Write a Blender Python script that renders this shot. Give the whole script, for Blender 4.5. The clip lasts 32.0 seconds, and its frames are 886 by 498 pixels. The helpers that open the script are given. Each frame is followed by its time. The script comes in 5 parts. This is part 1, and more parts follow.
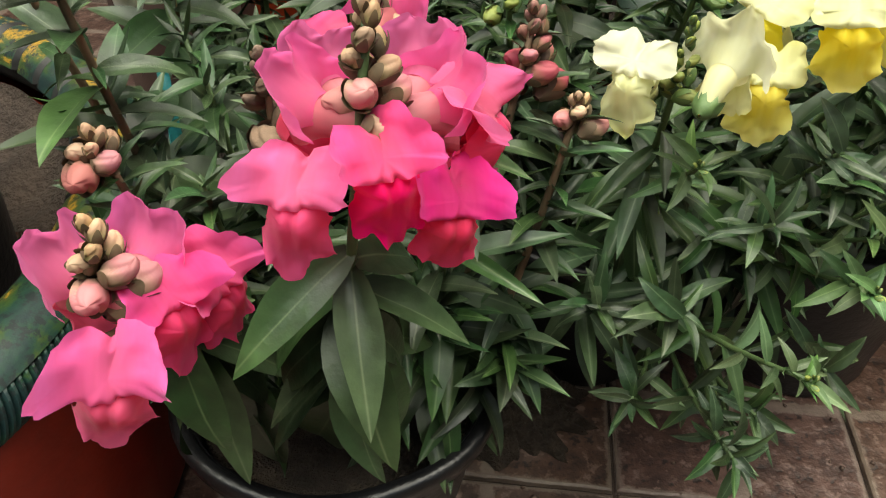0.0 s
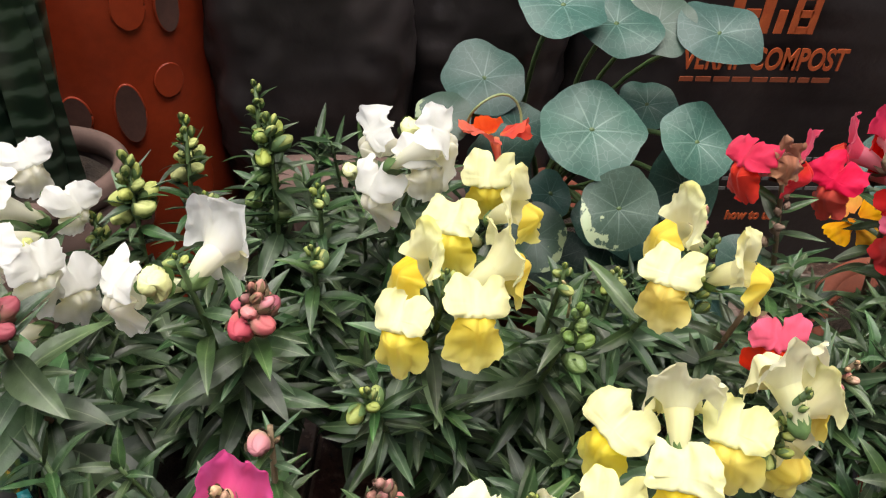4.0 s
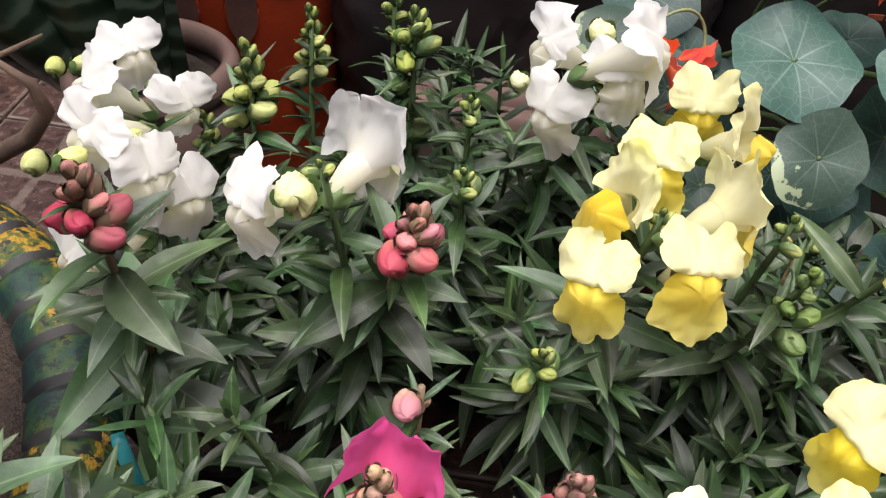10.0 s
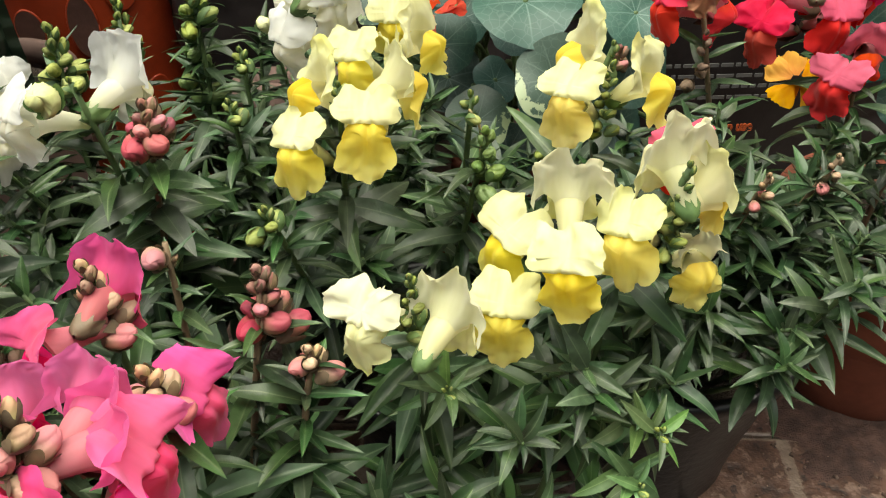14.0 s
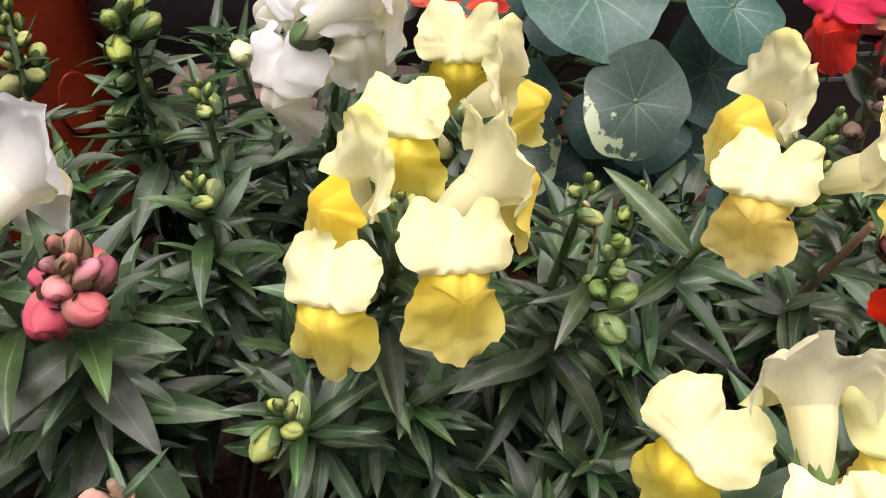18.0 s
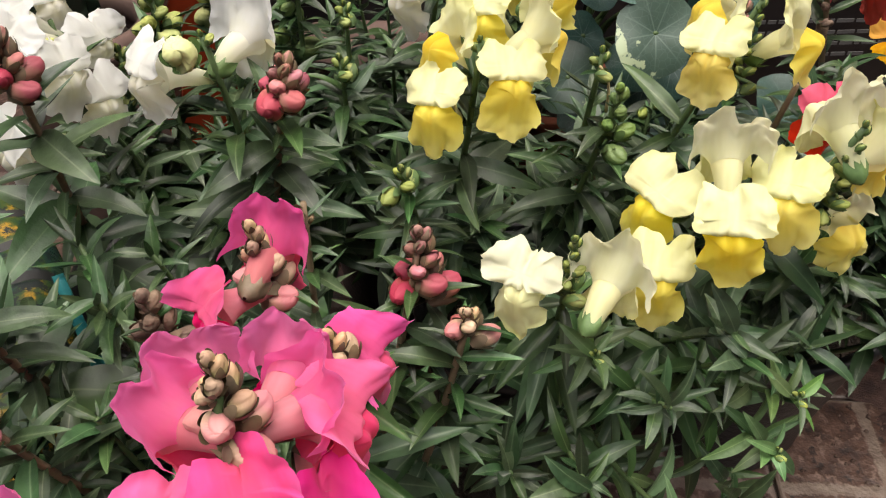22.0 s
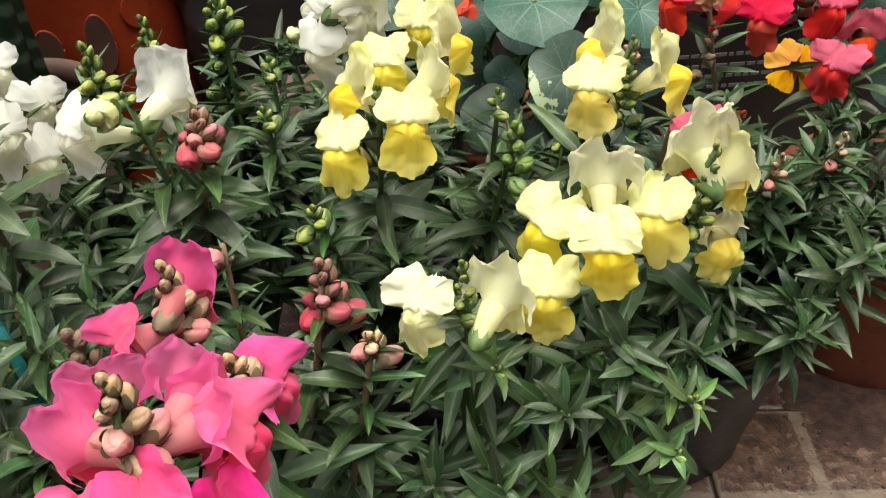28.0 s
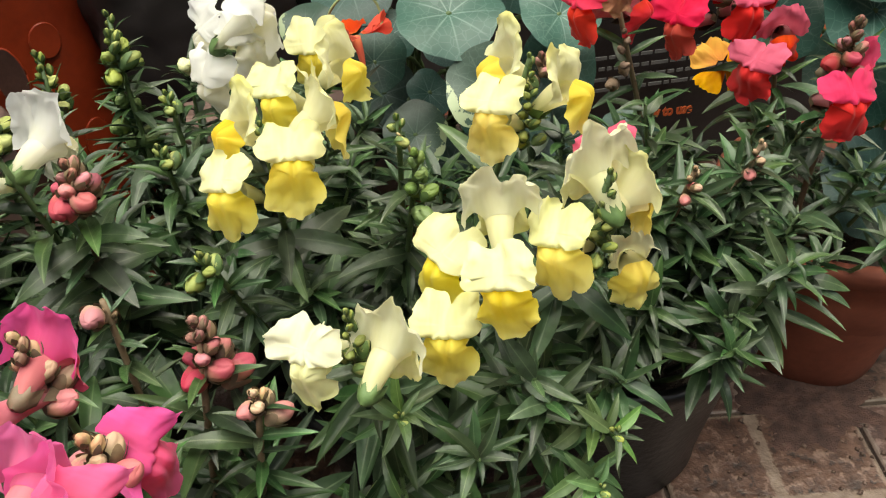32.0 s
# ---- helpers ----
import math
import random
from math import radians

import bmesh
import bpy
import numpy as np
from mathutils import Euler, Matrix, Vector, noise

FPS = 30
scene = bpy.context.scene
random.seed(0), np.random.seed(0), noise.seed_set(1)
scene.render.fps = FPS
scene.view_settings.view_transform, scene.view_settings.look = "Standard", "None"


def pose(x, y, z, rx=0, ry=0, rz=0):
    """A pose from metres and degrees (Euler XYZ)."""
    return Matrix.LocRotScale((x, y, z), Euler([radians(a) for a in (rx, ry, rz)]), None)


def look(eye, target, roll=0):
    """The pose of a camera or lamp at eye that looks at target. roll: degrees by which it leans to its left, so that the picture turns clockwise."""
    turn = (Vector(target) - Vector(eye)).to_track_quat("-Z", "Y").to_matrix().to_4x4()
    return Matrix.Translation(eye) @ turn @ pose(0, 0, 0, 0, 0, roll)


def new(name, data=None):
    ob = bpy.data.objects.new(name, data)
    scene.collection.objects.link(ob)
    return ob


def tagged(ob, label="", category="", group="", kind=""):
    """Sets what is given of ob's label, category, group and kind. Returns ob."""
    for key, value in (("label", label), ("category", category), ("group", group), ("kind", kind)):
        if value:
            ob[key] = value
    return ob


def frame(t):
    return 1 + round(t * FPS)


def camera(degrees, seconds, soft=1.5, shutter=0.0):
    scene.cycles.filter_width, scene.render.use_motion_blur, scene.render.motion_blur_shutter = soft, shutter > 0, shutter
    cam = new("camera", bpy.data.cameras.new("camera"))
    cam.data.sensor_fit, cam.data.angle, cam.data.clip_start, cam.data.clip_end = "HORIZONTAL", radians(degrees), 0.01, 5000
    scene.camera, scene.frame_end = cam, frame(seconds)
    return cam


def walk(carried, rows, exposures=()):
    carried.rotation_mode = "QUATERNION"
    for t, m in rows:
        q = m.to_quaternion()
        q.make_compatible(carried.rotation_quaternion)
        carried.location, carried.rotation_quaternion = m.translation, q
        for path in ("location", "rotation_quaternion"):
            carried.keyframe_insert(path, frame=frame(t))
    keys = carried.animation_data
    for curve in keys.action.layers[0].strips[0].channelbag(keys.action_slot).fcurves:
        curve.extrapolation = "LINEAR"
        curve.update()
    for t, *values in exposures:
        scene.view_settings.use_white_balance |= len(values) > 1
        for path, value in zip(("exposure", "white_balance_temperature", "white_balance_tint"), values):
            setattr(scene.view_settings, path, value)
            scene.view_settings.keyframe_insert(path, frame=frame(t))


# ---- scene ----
cam = camera(57.7, 32.0, soft=1.15)
METRES, EYE, TILT, LEAN, TURN = 1.75, 0.43, -41.0, -1.0, 0.0
ROWS = [
    (0.0, 0.0, 0.0, 0.0, -0.0, 0.0, 0.0),
    (0.5, 0.0053, -0.0049, 0.0097, -0.21, 0.65, 1.23),
    (1.0, 0.0119, -0.0079, 0.0183, -0.39, 1.08, 1.43),
    (1.5, 0.0195, -0.0091, 0.0281, -0.87, 1.05, 1.93),
    (2.0, 0.0192, -0.0134, 0.0342, -1.37, 1.02, 2.05),
    (2.5, 0.0127, -0.0232, 0.0569, -1.48, 0.97, 2.37),
    (3.0, 0.0077, -0.0411, 0.0637, -1.64, 1.03, 2.13),
    (3.5, 0.0182, -0.0286, 0.0789, -2.78, 0.82, 1.51),
    (5.5, 0.0218, 0.0567, 0.1109, -4.8, -3.45, -0.43),
    (6.0, 0.0176, 0.0676, 0.113, -4.84, -4.49, -1.18),
    (6.5, 0.0125, 0.0716, 0.1124, -4.34, -5.1, -1.42),
    (7.0, 0.0034, 0.072, 0.1089, -4.02, -5.05, -1.97),
    (7.5, -0.0066, 0.0753, 0.1041, -3.92, -4.32, -3.53),
    (8.0, -0.016, 0.0805, 0.1076, -2.35, -4.37, -3.92),
    (8.5, -0.0202, 0.0927, 0.112, -0.85, -4.46, -3.87),
    (9.0, -0.0194, 0.0964, 0.1109, -0.35, -4.56, -3.89),
    (9.5, -0.0149, 0.0797, 0.1057, 0.5, -4.61, -3.9),
    (10.0, -0.0048, 0.0357, 0.0889, 0.5, -3.65, -3.89),
    (10.5, 0.008, -0.0092, 0.0606, 0.71, -0.6, -2.88),
    (11.0, 0.0161, -0.0277, 0.0385, 1.0, 1.13, -0.84),
    (11.5, 0.0094, -0.0305, 0.0257, 0.93, 0.98, -0.78),
    (12.0, 0.008, -0.0254, 0.0165, 1.19, 0.87, -0.84),
    (12.5, 0.0192, -0.0211, 0.0138, 1.18, 0.88, -0.22),
    (13.0, 0.0324, -0.0203, 0.0219, 1.01, 0.7, 1.18),
    (13.5, 0.0417, -0.0164, 0.0331, -0.12, 0.66, 2.35),
    (14.0, 0.0505, -0.0057, 0.0477, -1.7, 0.57, 2.99),
    (14.5, 0.0545, 0.0068, 0.0589, -2.33, 0.55, 3.08),
    (15.0, 0.0665, 0.0162, 0.0675, -2.82, 0.34, 3.87),
    (15.5, 0.0792, 0.0162, 0.0785, -4.42, 0.09, 4.07),
    (17.5, 0.0461, 0.0541, 0.0848, -6.4, -1.82, 4.36),
    (18.0, 0.0266, 0.072, 0.0899, -6.77, -4.46, 4.42),
    (18.5, 0.0105, 0.0814, 0.091, -6.59, -5.68, 3.9),
    (19.0, 0.0033, 0.0897, 0.0898, -5.55, -7.08, 3.84),
    (19.5, 0.0044, 0.0808, 0.0892, -3.96, -7.29, 3.95),
    (20.0, 0.0042, 0.0663, 0.0859, -2.95, -7.26, 3.34),
    (20.5, 0.0082, 0.0511, 0.0808, -2.61, -6.97, 2.8),
    (21.0, 0.0163, 0.0365, 0.0738, -2.16, -5.79, 2.8),
    (21.5, 0.0181, 0.0163, 0.0623, -1.98, -3.91, 2.71),
    (22.0, 0.0181, -0.0005, 0.0498, -1.72, -2.36, 2.72),
    (22.5, 0.0159, -0.0146, 0.0409, -1.4, -1.89, 2.78),
    (23.0, 0.0106, -0.0251, 0.0285, -1.19, -1.89, 2.76),
    (23.5, 0.0064, -0.0366, 0.0169, -0.86, -2.0, 2.73),
    (24.0, 0.0081, -0.057, 0.0145, -0.77, -1.39, 2.69),
    (24.5, 0.0087, -0.0646, 0.0142, -0.92, 0.42, 2.67),
    (25.0, 0.0111, -0.0602, 0.0189, -1.08, 1.04, 2.66),
    (25.5, 0.0205, -0.0462, 0.0278, -1.36, 0.99, 2.66),
    (26.0, 0.035, -0.0247, 0.0442, -1.59, 0.9, 2.82),
    (26.5, 0.0477, -0.0127, 0.0501, -2.08, 0.98, 3.75),
    (28.5, 0.0323, -0.0188, 0.0442, -2.6, 0.63, 5.84),
    (29.0, 0.0298, -0.0191, 0.044, -2.74, 0.65, 5.72),
    (29.5, 0.0271, -0.0175, 0.0431, -2.87, 0.53, 5.11),
    (30.0, 0.025, -0.0202, 0.0432, -2.98, 0.54, 5.09),
    (30.5, 0.0268, -0.0126, 0.0414, -3.06, 0.49, 4.73),
    (31.0, 0.0397, -0.0094, 0.0447, -3.22, 0.44, 5.08),
    (31.5, 0.0515, -0.0099, 0.0469, -3.35, 0.38, 7.0),
    (32.0, 0.0593, -0.0076, 0.0526, -3.58, 0.29, 9.08),
]
walk(cam, [(t, pose(0, 0, EYE, TILT, LEAN, TURN) @ pose(METRES * x, METRES * y, METRES * z, 90 + pitch, roll, yaw)) for t, x, y, z, yaw, pitch, roll in ROWS],
     exposures=[(0.0, 1.44, 7150, 1), (3.0, 1.44, 6900, 6), (6.0, 1.37, 6600, 18), (10.0, 1.37, 6600, 17), (11.5, 1.46, 7250, 0), (15.5, 1.44, 7150, 6), (18.0, 1.36, 6700, 21), (20.5, 1.36, 6700, 22), (22.0, 1.29, 6950, 12), (23.0, 1.44, 7250, 2), (30.0, 1.43, 7100, 2), (32.0, 1.42, 7200, 4)])

# ---- daylight: a soft, bright overcast sky ----
world = bpy.data.worlds.new("overcast_sky")
scene.world = world
world.use_nodes = True
sky = world.node_tree.nodes.new("ShaderNodeTexSky")
sky.sky_type, sky.sun_disc = "NISHITA", False
sky.sun_elevation, sky.sun_rotation = radians(70), radians(40)
sky.dust_density, sky.air_density = 3.0, 1.0
back = world.node_tree.nodes["Background"]
back.inputs["Strength"].default_value = 0.085
world.node_tree.links.new(sky.outputs["Color"], back.inputs["Color"])
sun = new("sun", bpy.data.lights.new("sun", "SUN"))
sun.data.energy, sun.data.angle, sun.data.color = 4.6, radians(85), (1.0, 0.97, 0.92)
sun.matrix_world = look((-0.4, 0.95, 4.0), (0, 0.3, 0))


# ---- materials ----
def material(name):
    m = bpy.data.materials.new(name)
    m.use_nodes = True
    t = m.node_tree
    return m, t, t.nodes["Principled BSDF"]


def node(t, kind, **sets):
    n = t.nodes.new(kind)
    for k, v in sets.items():
        n.inputs[k.replace("_", " ")].default_value = v
    return n


def ramp(t, source, stops):
    n = t.nodes.new("ShaderNodeValToRGB")
    e = n.color_ramp.elements
    while len(e) < len(stops):
        e.new(0.5)
    for k, (p, c) in zip(e, stops):
        k.position, k.color = p, (*c, 1)
    t.links.new(source, n.inputs["Fac"])
    return n.outputs["Color"]


def mixed(t, fac, a, b, mode="MIX"):
    n = t.nodes.new("ShaderNodeMix")
    n.data_type, n.blend_type = "RGBA", mode
    for socket, value in ((n.inputs[0], fac), (n.inputs[6], a), (n.inputs[7], b)):
        if isinstance(value, bpy.types.NodeSocket):
            t.links.new(value, socket)
        elif isinstance(value, tuple):
            socket.default_value = (*value, 1)
        else:
            socket.default_value = value
    return n.outputs[2]


def coords(t):
    return t.nodes.new("ShaderNodeTexCoord").outputs["Object"]


def noised(t, scale, detail=3.0, vector=None, rough=0.55):
    n = node(t, "ShaderNodeTexNoise", Scale=scale, Detail=detail, Roughness=rough)
    t.links.new(vector or coords(t), n.inputs["Vector"])
    return n.outputs["Fac"]


def bumped(t, p, height, strength, distance):
    n = node(t, "ShaderNodeBump", Strength=strength, Distance=distance)
    t.links.new(height, n.inputs["Height"])
    t.links.new(n.outputs["Normal"], p.inputs["Normal"])


def varied(t, colour, hue=0.03, value=0.35, saturation=0.15):
    """Shift a colour a little from object to object."""
    info = t.nodes.new("ShaderNodeObjectInfo")
    n = t.nodes.new("ShaderNodeHueSaturation")
    for socket, low, high, k in (("Hue", 0.5 - hue, 0.5 + hue, 1.0), ("Value", 1 - value, 1 + value, 7.13), ("Saturation", 1 - saturation, 1 + saturation, 3.7)):
        f = t.nodes.new("ShaderNodeMath")
        f.operation = "MULTIPLY"
        t.links.new(info.outputs["Random"], f.inputs[0])
        f.inputs[1].default_value = k
        g = t.nodes.new("ShaderNodeMath")
        g.operation = "FRACT"
        t.links.new(f.outputs[0], g.inputs[0])
        r = node(t, "ShaderNodeMapRange", To_Min=low, To_Max=high)
        t.links.new(g.outputs[0], r.inputs["Value"])
        t.links.new(r.outputs[0], n.inputs[socket])
    t.links.new(colour, n.inputs["Color"])
    return n.outputs["Color"]


def see_through(t, p, colour, amount):
    """Thin living tissue: part of the light passes through it."""
    b = t.nodes.new("ShaderNodeBsdfTranslucent")
    t.links.new(colour, b.inputs["Color"])
    m = t.nodes.new("ShaderNodeMixShader")
    m.inputs[0].default_value = amount
    t.links.new(p.outputs[0], m.inputs[1])
    t.links.new(b.outputs[0], m.inputs[2])
    t.links.new(m.outputs[0], t.nodes["Material Output"].inputs["Surface"])


def leaf_material(name, dark, light, rib, ribs=0.0005, gloss=0.42, spread=0.48):
    m, t, p = material(name)
    v = coords(t)
    n = noised(t, 260, 4, v)
    big = noised(t, 45, 2, v)
    c = mixed(t, ramp(t, big, [(0.3, (0, 0, 0)), (0.7, (1, 1, 1))]), dark, light)
    c = mixed(t, 0.45, c, mixed(t, n, (0.22, 0.22, 0.22), (0.78, 0.78, 0.78)), "OVERLAY")
    x = t.nodes.new("ShaderNodeSeparateXYZ")
    t.links.new(v, x.inputs[0])
    a = t.nodes.new("ShaderNodeMath")
    a.operation = "ABSOLUTE"
    t.links.new(x.outputs["X"], a.inputs[0])
    line = node(t, "ShaderNodeMapRange", From_Min=0.0, From_Max=ribs, To_Min=0.55, To_Max=0.0)
    t.links.new(a.outputs[0], line.inputs["Value"])
    c = varied(t, mixed(t, line.outputs[0], c, rib), 0.026, spread, 0.2)
    t.links.new(c, p.inputs["Base Color"])
    p.inputs["Roughness"].default_value = gloss
    p.inputs["Specular IOR Level"].default_value = 0.42
    bumped(t, p, n, 0.35, 0.0008)
    see_through(t, p, c, 0.04)
    return m


def petal_material(name, stops, reach=0.026, spots=None, through_it=0.42):
    """Colour by the way out from the throat."""
    m, t, p = material(name)
    v = coords(t)
    d = t.nodes.new("ShaderNodeVectorMath")
    d.operation = "LENGTH"
    t.links.new(v, d.inputs[0])
    w = noised(t, 130, 3, v)
    r = node(t, "ShaderNodeMapRange", From_Min=0.0, From_Max=reach)
    t.links.new(d.outputs["Value"], r.inputs["Value"])
    f = t.nodes.new("ShaderNodeMath")
    f.operation = "MULTIPLY_ADD"
    t.links.new(w, f.inputs[0])
    f.inputs[1].default_value = 0.3
    t.links.new(r.outputs[0], f.inputs[2])
    g = t.nodes.new("ShaderNodeMath")
    g.operation = "SUBTRACT"
    t.links.new(f.outputs[0], g.inputs[0])
    g.inputs[1].default_value = 0.15
    c = ramp(t, g.outputs[0], stops)
    vein = node(t, "ShaderNodeTexNoise", Scale=240.0, Detail=2.0)
    sc = t.nodes.new("ShaderNodeMapping")
    sc.inputs["Scale"].default_value = (1.0, 0.25, 0.22)
    t.links.new(v, sc.inputs["Vector"])
    t.links.new(sc.outputs[0], vein.inputs["Vector"])
    c = mixed(t, 0.5, c, mixed(t, vein.outputs["Fac"], (0.22, 0.22, 0.22), (0.78, 0.78, 0.78)), "OVERLAY")
    c = varied(t, c, 0.008, 0.07, 0.1)
    t.links.new(c, p.inputs["Base Color"])
    p.inputs["Roughness"].default_value = 0.65
    p.inputs["Specular IOR Level"].default_value = 0.15
    p.inputs["Sheen Weight"].default_value = 0.15
    bumped(t, p, vein.outputs["Fac"], 0.5, 0.0012)
    see_through(t, p, c, through_it)
    return m


def plain_material(name, a, b, scale, rough=0.6, bump=0.3, distance=0.001, metal=0.0, vary=0.0, fine=9.0, shine=0.4):
    m, t, p = material(name)
    v = coords(t)
    n = noised(t, scale, 5, v)
    s = noised(t, scale * fine, 3, v)
    c = mixed(t, ramp(t, n, [(0.32, (0, 0, 0)), (0.68, (1, 1, 1))]), a, b)
    c = mixed(t, 0.35, c, mixed(t, s, (0.2, 0.2, 0.2), (0.8, 0.8, 0.8)), "OVERLAY")
    if vary:
        c = varied(t, c, 0.01, vary, 0.1)
    t.links.new(c, p.inputs["Base Color"])
    p.inputs["Roughness"].default_value = rough
    p.inputs["Metallic"].default_value = metal
    p.inputs["Specular IOR Level"].default_value = shine
    bumped(t, p, s, bump, distance)
    return m


def bud_material(name, foot, tip):
    """A bud whose colour changes from its foot to its tip."""
    m, t, p = material(name)
    v = coords(t)
    x = t.nodes.new("ShaderNodeSeparateXYZ")
    t.links.new(v, x.inputs[0])
    w = noised(t, 260, 3, v)
    k = node(t, "ShaderNodeMapRange", From_Min=0.003, From_Max=0.0095, To_Min=-0.15, To_Max=0.85)
    t.links.new(x.outputs["Y"], k.inputs["Value"])
    f = t.nodes.new("ShaderNodeMath")
    f.operation = "MULTIPLY_ADD"
    t.links.new(w, f.inputs[0])
    f.inputs[1].default_value = 0.4
    t.links.new(k.outputs[0], f.inputs[2])
    c = mixed(t, ramp(t, f.outputs[0], [(0.1, (0, 0, 0)), (0.8, (1, 1, 1))]), foot, tip)
    c = varied(t, c, 0.012, 0.2, 0.12)
    t.links.new(c, p.inputs["Base Color"])
    p.inputs["Roughness"].default_value = 0.62
    p.inputs["Specular IOR Level"].default_value = 0.3
    bumped(t, p, noised(t, 700, 3, v), 0.2, 0.0004)
    return m


LEAF = leaf_material("snapdragon_leaf", (0.011, 0.0245, 0.009), (0.055, 0.104, 0.040), (0.13, 0.175, 0.09), gloss=0.42)
LEAF_FRESH = leaf_material("fresh_leaf", (0.040, 0.085, 0.024), (0.095, 0.16, 0.06), (0.16, 0.23, 0.10), gloss=0.5)
STEM = plain_material("green_stem", (0.045, 0.08, 0.028), (0.08, 0.125, 0.045), 60, 0.5)
STEM_PALE = plain_material("pale_green_stem", (0.16, 0.2, 0.08), (0.26, 0.28, 0.12), 60, 0.5)
STEM_RED = plain_material("reddish_stem", (0.12, 0.085, 0.05), (0.2, 0.14, 0.085), 60, 0.6)
CALYX = plain_material("green_calyx", (0.05, 0.095, 0.028), (0.1, 0.16, 0.05), 90, 0.6, 0.1, 0.0004, vary=0.15)
CALYX_RED = plain_material("brownish_calyx", (0.085, 0.07, 0.038), (0.17, 0.115, 0.07), 90, 0.6, 0.1, 0.0004, vary=0.15)
YELLOW_TOP = petal_material("lemon_upper_petal", [(0.0, (0.72, 0.70, 0.38)), (0.4, (0.71, 0.70, 0.42)), (0.7, (0.71, 0.70, 0.37)), (1.0, (0.72, 0.68, 0.22))])
YELLOW_LIP = petal_material("golden_lower_petal", [(0.0, (0.84, 0.54, 0.03)), (0.4, (0.86, 0.69, 0.085)), (0.65, (0.86, 0.74, 0.15)), (1.0, (0.86, 0.78, 0.3))], through_it=0.6)
CREAM_TUBE = petal_material("cream_flower_tube", [(0.0, (0.74, 0.71, 0.44)), (1.0, (0.66, 0.66, 0.4))], through_it=0.48)
PALE_TOP = petal_material("pale_lemon_petal", [(0.0, (0.7, 0.7, 0.42)), (0.6, (0.73, 0.73, 0.53)), (1.0, (0.73, 0.72, 0.46))], through_it=0.5)
WHITE = petal_material("white_petal", [(0.0, (0.74, 0.73, 0.52)), (0.4, (0.80, 0.80, 0.76)), (1.0, (0.82, 0.82, 0.83))], through_it=0.6)
WHITE_TUBE = petal_material("greenish_white_tube", [(0.0, (0.80, 0.79, 0.70)), (0.5, (0.76, 0.75, 0.60)), (1.0, (0.64, 0.65, 0.40))], through_it=0.5)
WHITE_LIP = petal_material("white_lower_petal", [(0.0, (0.70, 0.5, 0.08)), (0.3, (0.74, 0.70, 0.44)), (0.6, (0.78, 0.77, 0.70)), (1.0, (0.80, 0.80, 0.79))], through_it=0.6)
PINK_TOP = petal_material("pink_upper_petal", [(0.0, (0.6, 0.2, 0.22)), (0.3, (0.66, 0.09, 0.20)), (0.65, (0.79, 0.06, 0.27)), (1.0, (0.85, 0.10, 0.40))], through_it=0.5)
ROSE = petal_material("rose_upper_petal", [(0.0, (0.62, 0.2, 0.24)), (0.35, (0.78, 0.115, 0.31)), (1.0, (0.85, 0.12, 0.44))], through_it=0.62)
PINK_LIP = petal_material("magenta_lower_petal", [(0.0, (0.8, 0.14, 0.08)), (0.3, (0.78, 0.055, 0.16)), (1.0, (0.85, 0.07, 0.24))], through_it=0.55)
PINK_TUBE = petal_material("dusky_pink_tube", [(0.0, (0.6, 0.16, 0.22)), (1.0, (0.5, 0.2, 0.2))])
RED_TOP = petal_material("coral_red_upper_petal", [(0.0, (0.5, 0.06, 0.08)), (0.5, (0.66, 0.055, 0.12)), (1.0, (0.72, 0.08, 0.16))])
RED_LIP = petal_material("scarlet_lower_petal", [(0.0, (0.74, 0.12, 0.01)), (0.35, (0.66, 0.03, 0.02)), (1.0, (0.66, 0.025, 0.03))])
BUD_PINK = bud_material("pink_bud", (0.33, 0.18, 0.11), (0.28, 0.044, 0.058))
BUD_BROWN = bud_material("brownish_bud", (0.30, 0.22, 0.12), (0.27, 0.125, 0.105))
BUD_BLUSH = bud_material("dusky_blush_bud", (0.40, 0.30, 0.17), (0.42, 0.145, 0.15))
BUD_PALE = bud_material("pale_green_bud", (0.37, 0.32, 0.155), (0.41, 0.26, 0.165))
BUD_GREEN = plain_material("green_bud", (0.15, 0.19, 0.042), (0.29, 0.32, 0.09), 100, 0.65, 0.1, 0.0004, vary=0.2)
BUD_CREAM = plain_material("cream_bud", (0.42, 0.44, 0.2), (0.58, 0.59, 0.33), 90, 0.6, 0.1, 0.0004, vary=0.08)
BUD_LIME = plain_material("lime_bud", (0.24, 0.28, 0.075), (0.41, 0.43, 0.16), 110, 0.65, 0.1, 0.0004, vary=0.15)
POD = plain_material("seed_pod", (0.09, 0.16, 0.04), (0.17, 0.24, 0.07), 120, 0.5, vary=0.15)
DEAD = plain_material("dried_flower", (0.09, 0.06, 0.04), (0.2, 0.13, 0.09), 120, 0.8, vary=0.2)
BLACK_PLASTIC = plain_material("black_plastic", (0.004, 0.0042, 0.005), (0.011, 0.011, 0.012), 22, 0.33, 0.35, 0.0015, shine=0.4)
SOIL = plain_material("potting_soil", (0.02, 0.014, 0.01), (0.06, 0.042, 0.03), 70, 0.95, 0.9, 0.006)
TERRACOTTA = plain_material("terracotta", (0.14, 0.036, 0.02), (0.22, 0.062, 0.034), 18, 0.8, 0.3, 0.001)
ORANGE_CLAY = plain_material("orange_painted_clay", (0.17, 0.018, 0.005), (0.30, 0.036, 0.010), 14, 0.4, 0.25, 0.001)
PINK_CLAY = plain_material("pinkish_clay", (0.085, 0.05, 0.041), (0.14, 0.087, 0.072), 16, 0.8, 0.25, 0.001)
